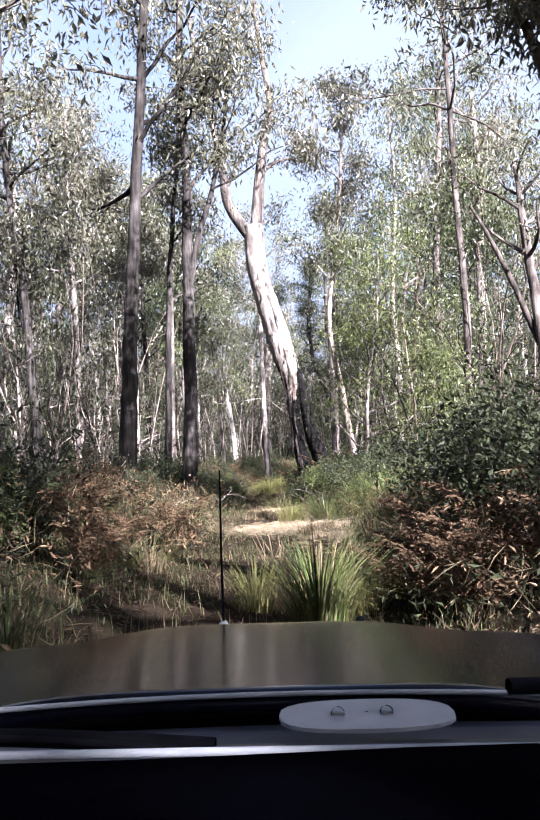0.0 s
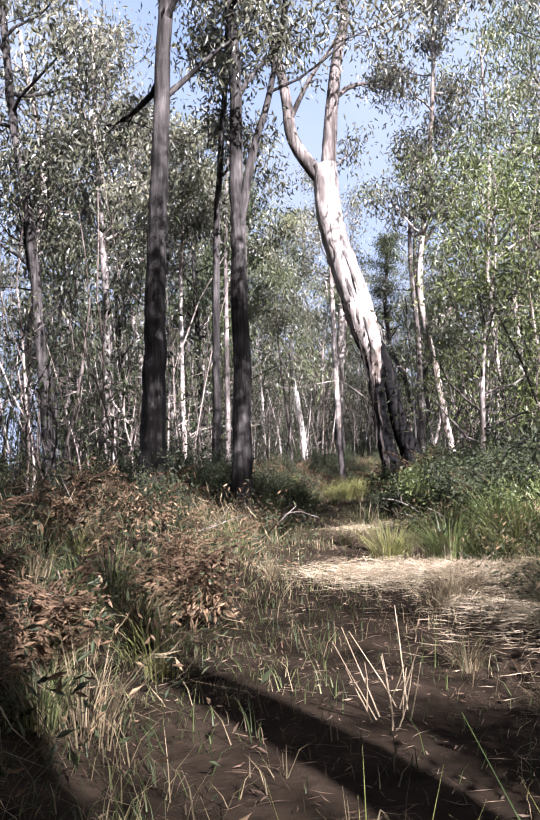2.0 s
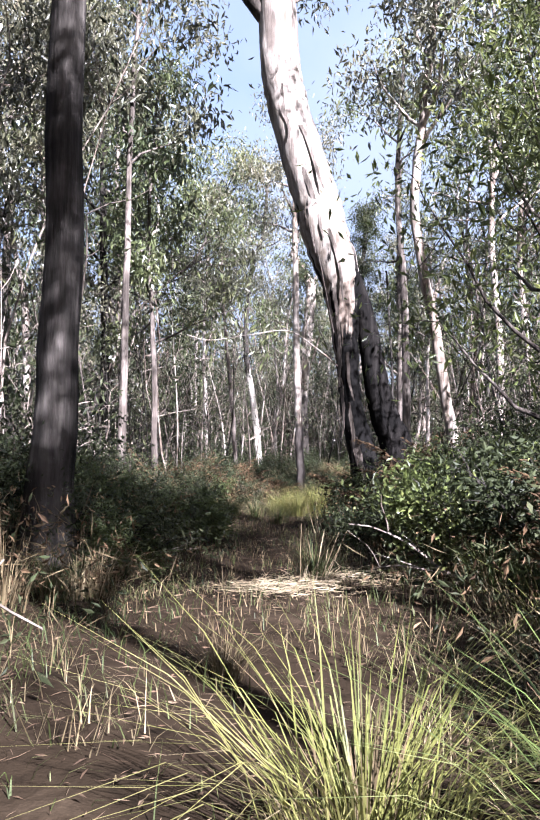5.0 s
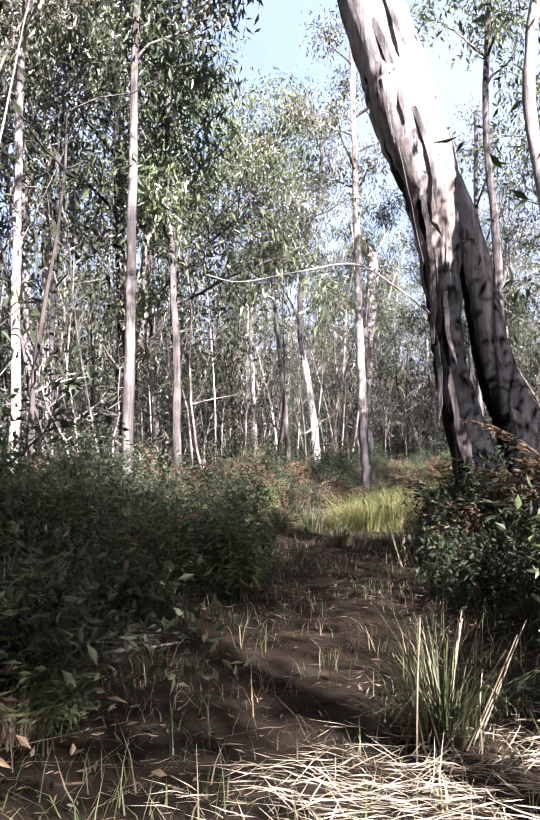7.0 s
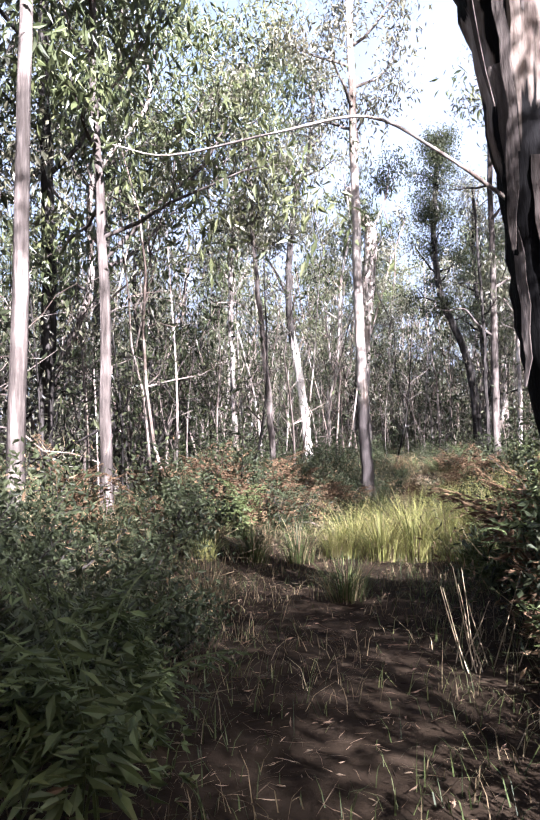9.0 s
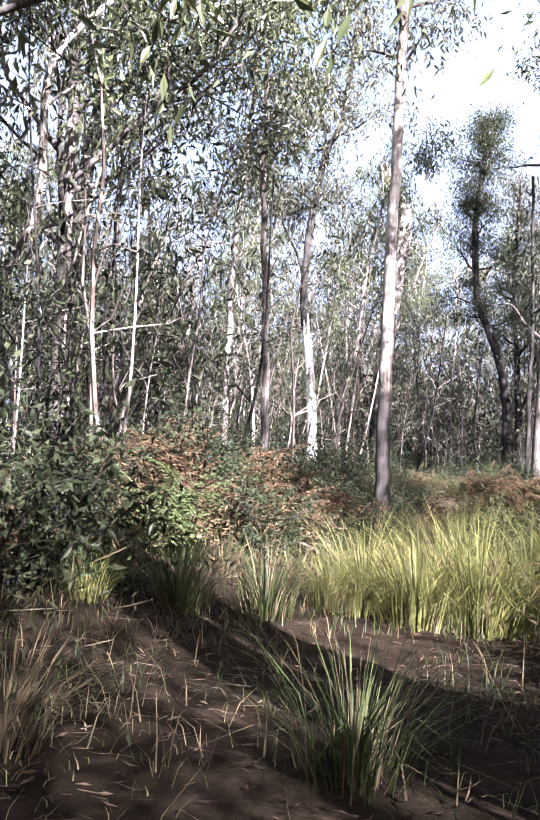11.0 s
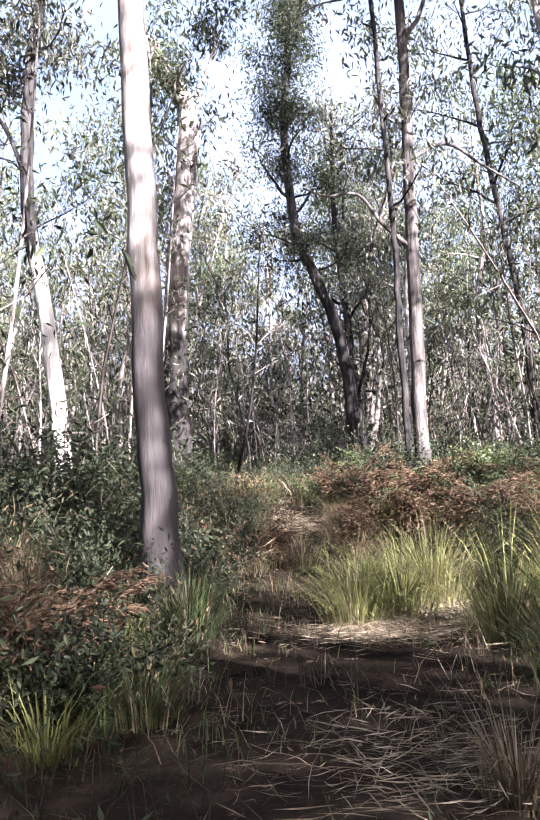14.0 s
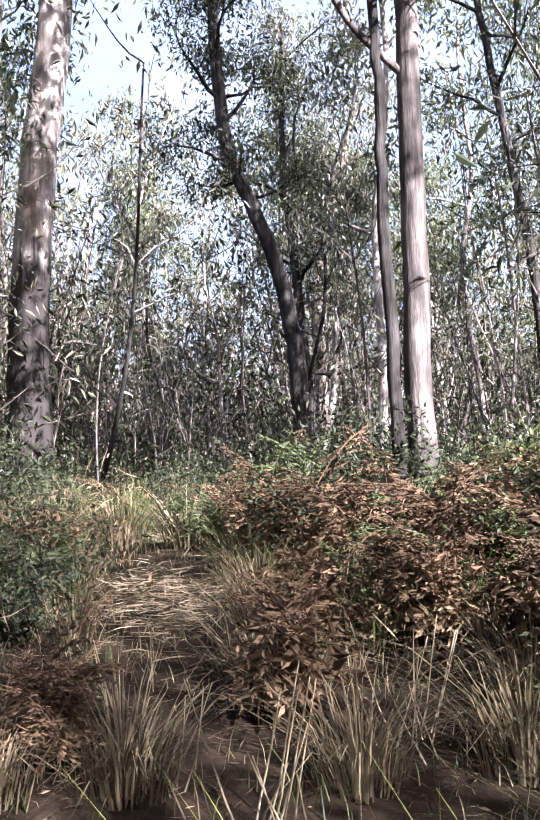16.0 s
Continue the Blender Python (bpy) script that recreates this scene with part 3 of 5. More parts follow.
gum_tree("gum_tree", "grey gum trunk with hanging bark", [(2.8, 44, 0), (2.8, 44, 6.8), (2.6, 44, 11), (2.9, 44, 16)], 0.15, 0.06, BARK_GREY, LEAF_GREEN, 36, start=0.74, limbs=7, reach=2.0, per_tip=30)
gum_tree("gum_tree", "leafy gum with limbs hanging over the track", [(8.2, 22.5, 0), (8.0, 22.5, 4), (7.7, 22.6, 7), (7.5, 22.7, 9.6)], 0.22, 0.08, BARK_GREY, LEAF_OLIVE, 37, start=0.6, limbs=8, reach=2.6, per_tip=14, size=0.7,
         forks=[{"pts": [(7.9, 22.6, 4.5), (7.2, 22.7, 6.4), (6.6, 22.8, 7.8), (6.2, 22.9, 8.6)], "r": 0.1, "bare": True}])
gum_tree("gum_tree", "dark-leaved gum standing back from the track", [(10.3, 41.5, 0), (10.1, 41.5, 5), (9.8, 41.5, 10), (9.6, 41.5, 15)], 0.16, 0.06, BARK_DARK, LEAF_SHRUB, 38, start=0.5, limbs=18, reach=2.8, per_tip=44, size=0.8)
gum_tree("gum_tree", "dense young gum filling the gap", [(8.6, 33.2, 0), (8.5, 33.2, 4), (8.6, 33.2, 9), (8.5, 33.2, 13)], 0.12, 0.04, BARK_GREY, LEAF_GREEN, 39, start=0.2, limbs=26, reach=2.6, per_tip=56, size=0.85)
def tall_gums():
    """Tall drooping gums well back on the east side, where they leave the glades their sun."""
    rng = np.random.default_rng(345)
    spots = []
    for _ in range(4000):
        x, y = rng.uniform(3, 17), rng.uniform(41, 66)
        if x > 4.5 + 0.16 * (y - 40) and not in_glade(x, y, 11, 24, 3.6) and all(math.hypot(x - a, y - b) > 3.5 for a, b in spots):
            spots.append((x, y))
        if len(spots) == 6:
            break
    for k, (x, y) in enumerate(spots):
        gum_tree("gum_tree", "tall gum with drooping olive crown standing well back", [(x, y, 0), (x + 0.2, y, 6), (x - 0.1, y, 12), (x + 0.3, y, 18), (x + 0.1, y, 25)], 0.2, 0.06, (BARK_GREY, BARK_PALE)[k % 2], (LEAF_OLIVE, LEAF_GREEN)[k % 2], 340 + k,
                 start=0.5, limbs=17, reach=4.2, per_tip=34, size=0.8, length=0.32, width=0.3)


tall_gums()
gum_tree("gum_tree", "tall olive gum with a broad drooping crown", [(7.2, 29.5, 0), (7.3, 29.5, 6), (7.1, 29.5, 11), (7.0, 29.6, 16), (6.8, 29.6, 21)], 0.17, 0.06, BARK_GREY, LEAF_OLIVE, 350,
         start=0.66, limbs=17, reach=4.6, per_tip=36, size=0.75, length=0.27, width=0.3)
# middle stretch
gum_tree("gum_tree", "white-barked gum with a curved top", [(-9.15, 41.1, 0), (-9.2, 41.1, 1.7), (-9.42, 41.1, 6), (-9.52, 41.1, 7), (-10.1, 41.1, 9.6), (-10.6, 41.1, 14)], 0.15, 0.06, BARK_PALE, LEAF_OLIVE, 41, reach=2.6)
gum_tree("gum_tree", "white-barked gum forked high up", [(-8.72, 41.1, 0), (-8.78, 41.1, 3), (-8.85, 41.1, 6), (-8.94, 41.1, 11), (-9.4, 41.1, 13.3), (-9.8, 41.1, 17)], 0.16, 0.06, BARK_PALE, LEAF_OLIVE, 42, reach=2.6,
         forks=[{"pts": [(-8.94, 41.1, 10.8), (-8.8, 41.1, 13.2), (-8.6, 41.1, 17)], "r": 0.08}])
gum_tree("gum_tree", "dark slim gum beside the track", [(-6.8, 41, 0), (-6.75, 41, 5), (-6.85, 41, 8), (-6.95, 41, 12), (-6.9, 41, 16)], 0.16, 0.06, BARK_DARK, LEAF_GREEN, 43, start=0.4, limbs=14, reach=3.0)
gum_tree("gum_tree", "grey gum with spreading leafy limbs", [(-7.72, 47.3, 0), (-7.8, 47.3, 1.5), (-8.0, 47.3, 5), (-8.17, 47.3, 8.5), (-8.36, 47.3, 11.6), (-8.3, 47.4, 16)], 0.2, 0.07, BARK_GREY, LEAF_GREEN, 44, start=0.38, limbs=16, reach=4.2, per_tip=30,
         forks=[{"pts": [(-8.1, 47.3, 7.0), (-7.3, 47.3, 7.7), (-6.3, 47.2, 8.6), (-5.2, 47.1, 9.4), (-4.5, 47, 10.6)], "r": 0.08, "start": 0.5}])
gum_tree("gum_tree", "large dark gum with broad spreading limbs", [(-10.1, 52, 0), (-10.0, 52, 4), (-9.95, 52, 8), (-9.6, 52, 11.5), (-9.3, 52, 15), (-9.4, 52, 19)], 0.3, 0.1, BARK_DARK, LEAF_GREEN, 45, start=0.5, limbs=13, reach=4.0,
         forks=[{"pts": [(-9.75, 52, 10.5), (-8.6, 52, 11.8), (-7.0, 51.9, 12.6), (-5.4, 51.8, 13.2), (-4.2, 51.7, 14)], "r": 0.13, "start": 0.3}])
gum_tree("gum_tree", "slim grey gum with leafy crown", [(-4.25, 37.5, 0), (-4.3, 37.5, 4), (-4.5, 37.5, 8), (-4.3, 37.6, 12)], 0.09, 0.03, BARK_GREY, LEAF_GREEN, 46, start=0.4, limbs=12, reach=2.2)
# last stretch
gum_tree("gum_tree", "crooked gum, sunlit foot coloured white and shaded top dark", [(-3.95, 60, 0), (-4.0, 60, 1.8), (-4.28, 60, 4.8), (-4.72, 60, 7.6), (-4.66, 60, 10.6), (-4.33, 60, 13), (-3.85, 60, 14.3), (-3.5, 60, 18)], 0.2, 0.08, BARK_LIT_FOOT, LEAF_OLIVE, 51, start=0.68, limbs=9, reach=2.6,
         forks=[{"pts": [(-4.7, 60, 8.0), (-5.1, 60, 9.2), (-5.7, 60, 10.3), (-6.1, 60, 11.5)], "r": 0.06, "start": 0.6}])
gum_tree("gum_sapling", "thin straight dark gum close to the track", [(-3.84, 49, 0), (-3.74, 49, 1.5), (-3.88, 49, 3.8), (-4.1, 49, 6.2), (-4.3, 49, 8.8), (-4.5, 49, 13)], 0.1, 0.05, BARK_GREY, LEAF_OLIVE, 52, start=0.75, limbs=7, reach=1.8)
gum_tree("gum_tree", "slender pinkish-white gum beside the track", [(-5.7, 53.9, 0), (-5.8, 53.9, 2), (-5.88, 53.9, 3.7), (-5.96, 53.9, 7.2), (-5.83, 53.9, 10.8), (-5.7, 53.9, 15)], 0.12, 0.05, BARK_PALE, LEAF_OLIVE, 53, start=0.6, reach=2.2)
gum_tree("gum_tree", "straight smooth gum trunk, sunlit part coloured pale and shaded foot grey", [(-1.17, 51, 0), (-1.21, 51, 1.3), (-1.29, 51, 3.4), (-1.36, 51, 6.2), (-1.4, 51, 9.2), (-1.45, 51, 13), (-1.5, 51, 17)], 0.19, 0.1, BARK_LIT_BAND, LEAF_OLIVE, 54, start=0.75, limbs=8, reach=2.8, sides=18)
gum_tree("gum_tree", "shaggy gum with peeling white bark and broken top", [(-2.0, 66, 0), (-1.98, 66, 2), (-2.03, 66, 4.7), (-1.9, 66, 7.8), (-1.55, 66, 11.1), (-1.5, 66, 12.9), (-2.15, 66, 13.9), (-2.6, 66, 15)], 0.42, 0.26, BARK_SHAG, LEAF_SHRUB, 55, start=0.6, limbs=6, reach=1.2, per_tip=18,
         forks=[{"pts": [(-1.62, 66, 12.4), (-1.2, 66, 13.3), (-0.7, 66, 14.5), (-0.5, 66, 16)], "r": 0.08, "start": 0.6}])
gum_tree("gum_tree", "smooth grey gum with a white lit foot", [(3.5, 59.5, 0), (3.52, 59.5, 1.8), (3.53, 59.5, 4.5), (3.55, 59.5, 7.1), (3.57, 59.5, 9.8), (3.6, 59.5, 14), (3.7, 59.5, 18)], 0.175, 0.09, BARK_GREY, LEAF_OLIVE, 56, start=0.74, limbs=7, reach=2.4, per_tip=18, sides=18,
         forks=[{"pts": [(3.5, 59.5, 6.4), (2.9, 59.4, 6.9), (2.4, 59.3, 7.5), (1.7, 59.2, 7.45), (1.2, 59.1, 7.6)], "r": 0.05, "bare": True},
                {"pts": [(3.5, 59.5, 8.3), (4.4, 59.5, 8.7), (5.2, 59.5, 8.2), (6.0, 59.5, 7.7)], "r": 0.05, "bare": True}])
gum_tree("gum_tree", "thin brown gum twin beside a larger trunk", [(3.22, 59.3, 0), (3.2, 59.3, 2), (3.16, 59.4, 4.5), (3.16, 59.4, 6.3), (3.1, 59.4, 8), (2.9, 59.4, 12)], 0.085, 0.05, BARK_DARK, LEAF_OLIVE, 57, start=0.75, limbs=5, reach=1.4, per_tip=12)
gum_tree("gum_tree", "leaning gum clothed in dark climbing leaves", [(3.85, 70.5, 0), (3.8, 70.5, 2.7), (3.64, 70.5, 5.3), (3.12, 70.5, 7.7), (2.05, 70.5, 10.5), (1.77, 70.5, 14.1), (2.0, 70.5, 17), (2.0, 70.5, 19)], 0.26, 0.1, BARK_DARK, LEAF_SHRUB, 58, start=0.5, limbs=30, reach=1.7, per_tip=70, size=0.6, length=0.16, droop=0.8)
gum_tree("gum_tree", "thin leaning dark gum with bare limbs", [(10.1, 70, 0), (10.0, 70, 3.7), (9.84, 70, 6.8), (9.41, 70, 9.8), (8.76, 70, 14), (8.42, 70, 17.7), (8.2, 70, 21)], 0.17, 0.06, BARK_DARK, LEAF_OLIVE, 59, start=0.5, limbs=11, reach=3.0, per_tip=14)
gum_tree("gum_tree", "broad white gum limb catching the sun", [(7.2, 86.8, 0), (7.2, 86.8, 3), (7.1, 86.8, 10.5), (7.4, 86.8, 13.5), (8.1, 86.8, 15.6), (9.2, 86.8, 20)], 0.34, 0.15, BARK_PALE, LEAF_OLIVE, 60, start=0.6, limbs=12, reach=4)
gum_tree("gum_tree", "dark gum with twin pale limbs", [(5.6, 79, 0), (5.3, 79, 5), (5.0, 79, 9), (4.6, 79, 14), (4.7, 79, 19)], 0.25, 0.08, BARK_DARK, LEAF_OLIVE, 61, start=0.5, limbs=12, reach=3.5,
         forks=[{"pts": [(5.5, 79, 2), (6.2, 79, 5), (6.5, 79, 9), (7.3, 79, 14)], "r": 0.15, "bark": BARK_PALE}])


# slender gums of the wood: a few kinds, copied
def wood_kind(k):
    rng = np.random.default_rng(100 + k)
    h = rng.uniform(11, 19)
    lean = rng.normal(0, 0.07, 2)
    pts = [(0, 0, 0)] + [(lean[0] * h * s + rng.normal(0, 0.3), lean[1] * h * s + rng.normal(0, 0.3), h * s) for s in (0.2, 0.4, 0.6, 0.8, 1.0)]
    bark = (BARK_PALE, BARK_GREY, BARK_DARK_FOOT, BARK_DARK)[k % 4]
    label = ("slender pale gum of the open wood", "slender grey gum of the open wood", "tall white gum of the open wood", "slender dark gum of the open wood")[k % 4]
    forks = []
    if k % 3 == 0:
        a = rng.uniform(0, 6.3)
        forks = [{"pts": [tuple(np.array(pts[2]) * 0.9 + np.array(pts[3]) * 0.1), (pts[3][0] + 0.5 * np.cos(a), pts[3][1] + 0.5 * np.sin(a), pts[3][2]),
                          (pts[4][0] + 1.2 * np.cos(a), pts[4][1] + 1.2 * np.sin(a), pts[4][2])], "r": 0.06}]
    return gum_tree("wood_gum", label, pts, rng.uniform(0.07, 0.15), 0.03, bark, LEAF_OLIVE if k % 2 else LEAF_GREEN, 200 + k, start=0.36, limbs=12, reach=2.4,
                    per_tip=26, size=0.6, length=0.24, width=0.32, whole=True, sides=8, group="slender gums of the wood", forks=forks)


def scatter_wood():
    rng = np.random.default_rng(77)
    kinds = [wood_kind(k) for k in range(8)]
    spots = []
    tries = 0
    while len(spots) < 205 and tries < 40000:
        tries += 1
        y = rng.uniform(-38, 112)
        half = 26 if y < 40 else 16 + 0.28 * (y - 10)
        x = way_x(y) + rng.uniform(-half, half)
        clear = 5.2 if y < 58 else 2.0
        if -40 < y < 58 and abs(x - way_x(y)) < clear:
            continue
        if 58 <= y < 68 and abs(x - way_x(y)) < 4:
            continue
        if in_glade(x, y, 6, 16, 2.6):
            continue
        if any((x - a) ** 2 + (y - b) ** 2 < 3.0 for a, b in spots):
            continue
        spots.append((x, y))
    for i, (x, y) in enumerate(spots):
        src = kinds[i % 8]
        s = rng.uniform(0.75, 1.2)
        m = Matrix.Translation((x, y, float(land(x, y)) - 0.08)) @ Matrix.Rotation(rng.uniform(0, 6.28), 4, 'Z') @ Matrix.Diagonal((s, s, s, 1))
        if i < 8:
            src.matrix_basis = m
        else:
            copy = copy_thing(kinds[i % 8], Matrix())
            copy.matrix_basis = m


scatter_wood()


# shade trees, added mostly out of view to block sun and sky
def canopy_kind(k):
    rng = np.random.default_rng(150 + k)
    pts = [(0, 0, 0), (rng.normal(0, 0.2), rng.normal(0, 0.2), 5), (rng.normal(0, 0.3), rng.normal(0, 0.3), 10), (rng.normal(0, 0.5), rng.normal(0, 0.5), 15), (rng.normal(0, 0.6), rng.normal(0, 0.6), 21)]
    return gum_tree("canopy_gum", ("tall grey gum added for the shade of its broad crown", "tall pale gum added for the shade of its broad crown")[k % 2], pts, 0.26, 0.1, (BARK_GREY, BARK_DARK_FOOT)[k % 2], LEAF_OLIVE, 250 + k,
                    start=0.5, limbs=15, reach=5.8, per_tip=48, size=1.4, length=0.3, width=0.34, whole=True, sides=12, group="canopy gums")


def canopy():
    rng = np.random.default_rng(88)
    kinds = [canopy_kind(k) for k in range(3)]
    spots = []
    # unseen ones, added to keep the west bank in shade
    for gx, gy in ((-2.5, 10.5), (-3.0, 13.5), (-2.2, 15.5), (-3.5, 17.0), (-3.5, 20.0), (-3.0, 28.0), (-3.0, 31.0)):
        for h in (10, 13, 16, 19):
            x, y = gx + to_sun.x / to_sun.z * h, gy + to_sun.y / to_sun.z * h
            if (y > 3 and abs(x - way_x(y)) < 0.42 * y + 1) or abs(x - way_x(y)) < 4 or in_glade(x, y, 9, 20, 4.2) or any((x - a) ** 2 + (y - b) ** 2 < 7 for a, b in spots):
                continue
            spots.append((x, y))
    # further added crowns behind and beside the view, clear of the sunlit spots
    for _ in range(9000):
        y = rng.uniform(-36, 24)
        x = float(way_x(y)) + rng.choice((-1, 1)) * ((1.6 if y < -5 else 5.0) + abs(rng.normal(0, 5.5)))
        if (y > 3 and abs(x - way_x(y)) < 0.42 * y + 1) or in_glade(x, y, 9, 20, 4.9) or any((x - a) ** 2 + (y - b) ** 2 < 8 for a, b in spots):
            continue
        spots.append((x, y))
        if len(spots) == 70:
            break
    spots += [(-12.5, 36), (-14, 50)]
    for i, (x, y) in enumerate(spots):
        ob = kinds[i % 3] if i < 3 else copy_thing(kinds[i % 3], Matrix())
        s = rng.uniform(0.85, 1.15)
        ob.matrix_basis = Matrix.Translation((x, y, float(land(x, y)) - 0.1)) @ Matrix.Rotation(rng.uniform(0, 6.28), 4, 'Z') @ Matrix.Diagonal((s, s, s, 1))


canopy()


def unseen_shade_gums():
    """Broad low gums, added out of view for shade; their limbs reach high over the first stretch of the track."""
    for seed, trunk, arms in ((701, [(7.2, 11.5, 0), (7.1, 11.5, 4), (6.8, 11.4, 8), (6.7, 11.3, 11)],
                               ([(6.9, 11.4, 8.5), (5.6, 11.6, 10.6), (4.4, 12.0, 12.0), (3.0, 12.0, 12.6)], [(6.8, 11.4, 9), (7.8, 12.6, 11.0), (9.0, 13.4, 12.3), (10.2, 13.8, 12.8)])),
                              (703, [(7.0, 16.4, 0), (6.9, 16.4, 4), (6.7, 16.4, 8), (6.5, 16.4, 11)],
                               ([(6.7, 16.4, 8.5), (5.9, 16.0, 10.4), (5.0, 15.4, 11.8), (4.2, 14.8, 12.6)],)),
                              (702, [(-3.9, 8.0, 0), (-3.9, 8.0, 4), (-3.6, 8.0, 8), (-3.5, 8.0, 11)],
                               ([(-3.7, 8.0, 8.5), (-2.4, 7.6, 10.4), (-1.0, 7.4, 11.6), (0.4, 7.2, 12.2)],))):
        gum_tree("spreading_gum", "unseen broad grey gum added to shade the track", trunk, 0.22, 0.1, BARK_GREY, LEAF_OLIVE, seed, start=0.85, limbs=9, reach=2.6, per_tip=56, size=1.0, length=0.24, width=0.32,
                 whole=True, sides=12, forks=[{"pts": a, "r": 0.12, "start": 0.3} for a in arms])


unseen_shade_gums()


def thicket(name, label, n, ymin, ymax, half0, widen, hmin, hmax, rmin, rmax, leaves, leaf_len, clear, seed, leafmat):
    """Crowded thin stems that nobody could count, with sparse foliage."""
    rng = np.random.default_rng(seed)
    root = thing(name, label, "saplings", (0, 0, 0), kind="stuff")
    s, lf = Shape(), Shape()
    tips = []
    done = 0
    while done < n:
        y = rng.uniform(ymin, ymax)
        x = way_x(y) + rng.uniform(-1, 1) * (half0 + widen * max(0, y - 20))
        if abs(x - way_x(y)) < clear * (1.0 if y < 74 else 0.3):
            continue
        h = rng.uniform(hmin, hmax)
        if y < 60 and in_glade(x, y, 1.5, h, 0.9):
            continue
        z = float(land(x, y)) - 0.05
        bend = rng.normal(0, 0.16, 2)
        k = 7
        q = np.linspace(0, 1, k)
        sway = rng.uniform(0, 0.3) * np.sin(q * rng.uniform(2, 7) + rng.uniform(0, 6))
        line = np.stack([x + sway + bend[0] * h * q ** 1.5 + rng.normal(0, 0.05, k), y + bend[1] * h * q + rng.normal(0, 0.05, k), z + h * q], -1)
        r = rng.uniform(rmin, rmax)
        s.tube(line, np.linspace(r, r * 0.3, k), 4)
        for _ in range(7):
            i = rng.integers(2, k)
            hd = np.array([rng.normal(), rng.normal(), 0.5])
            tw = limb_line(line[i], hd / np.linalg.norm(hd), rng.uniform(0.4, 1.9), rng, 0.5, 3, 0.4)
            s.tube(tw, np.linspace(r * 0.4, r * 0.15, 4), 3)
            tips.append(tw[-1])
        tips.append(line[-1])
        done += 1
    leaf_cloud(lf, tips, rng, leaves, 0.8, leaf_len, 0.8, 0.3)
    part("stems", s, STEM_FAR, root)
    part("foliage", lf, leafmat, root)


def sapling_kind(k):
    rng = np.random.default_rng(320 + k)
    root = thing("sapling", ("thin pale gum sapling with few leaves", "thin grey gum sapling with few leaves")[k % 2], "sapling", group="thin saplings")
    h = rng.uniform(4.5, 8.5)
    q = np.linspace(0, 1, 11)
    bend = rng.normal(0, 0.09, 2)
    line = np.stack([bend[0] * h * q ** 1.5 + 0.12 * np.sin(5 * q + k), bend[1] * h * q + 0.1 * np.sin(4 * q + 2 * k), h * q], -1)
    r = rng.uniform(0.018, 0.045)
    stem, twigs, leaf, tips = Shape(), Shape(), Shape(), [line[-1]]
    stem.tube(line, np.linspace(r, r * 0.3, 11), 6)
    for _ in range(11):
        i = rng.integers(3, 11)
        hd = np.array([rng.normal(), rng.normal(), 0.9])
        tw = limb_line(line[i], hd / np.linalg.norm(hd), rng.uniform(0.5, 1.7), rng, 0.5, 5, 0.22)
        twigs.tube(tw, np.linspace(r * 0.4, r * 0.12, 6), 3)
        tips += [tw[-1], tw[3]]
    leaf_cloud(leaf, tips, rng, 12, 0.5, 0.16, 0.9, 0.26)
    part("stem", stem, (BARK_PALE, BARK_GREY, BARK_PALE, BARK_DARK)[k % 4], root, smooth=True)
    tagged(part("twigwork", twigs, BARK_GREY, root), kind="stuff")
    part("foliage", leaf, LEAF_OLIVE if k % 2 else LEAF_SHRUB, root)
    return root


def scatter_saplings():
    rng = np.random.default_rng(333)
    kinds, n = [sapling_kind(k) for k in range(8)], 0
    while n < 240:
        y = rng.uniform(30, 74)
        x = float(way_x(y)) + rng.uniform(-1, 1) * (7 + 0.3 * (y - 20))
        if abs(x - way_x(y)) < (4.4 if y < 62 else 1.5) or (y < 62 and in_glade(x, y, 1.5, 7, 0.9)):
            continue
        ob = kinds[n % 8] if n < 8 else copy_thing(kinds[n % 8], Matrix())
        sc = rng.uniform(0.7, 1.25)
        ob.matrix_basis = Matrix.Translation((x, y, float(land(x, y)) - 0.05)) @ Matrix.Rotation(rng.uniform(0, 6.28), 4, 'Z') @ Matrix.Diagonal((sc, sc, sc, 1))
        n += 1


scatter_saplings()
thicket("sapling_thicket", "dense thicket of thin pale sapling stems", 720, 24, 95, 7, 0.28, 2, 9, 0.014, 0.055, 8, 0.22, 4.2, 301, LEAF_SHRUB)
thicket("far_woods", "distant wood of crowded pale gum stems", 950, 85, 170, 10, 0.36, 9, 21, 0.05, 0.14, 24, 0.46, 3, 302, LEAF_OLIVE)
thicket("far_scrub", "distant dark scrub of thin stems and leaves", 900, 74, 140, 10, 0.36, 2, 9, 0.03, 0.08, 13, 0.34, 1.5, 303, LEAF_SHRUB)


thicket("distant_wood", "far wall of grey-green forest beyond the stems", 620, 135, 200, 14, 0.4, 7, 17, 0.1, 0.2, 15, 1.1, 0, 304, LEAF_SHRUB)


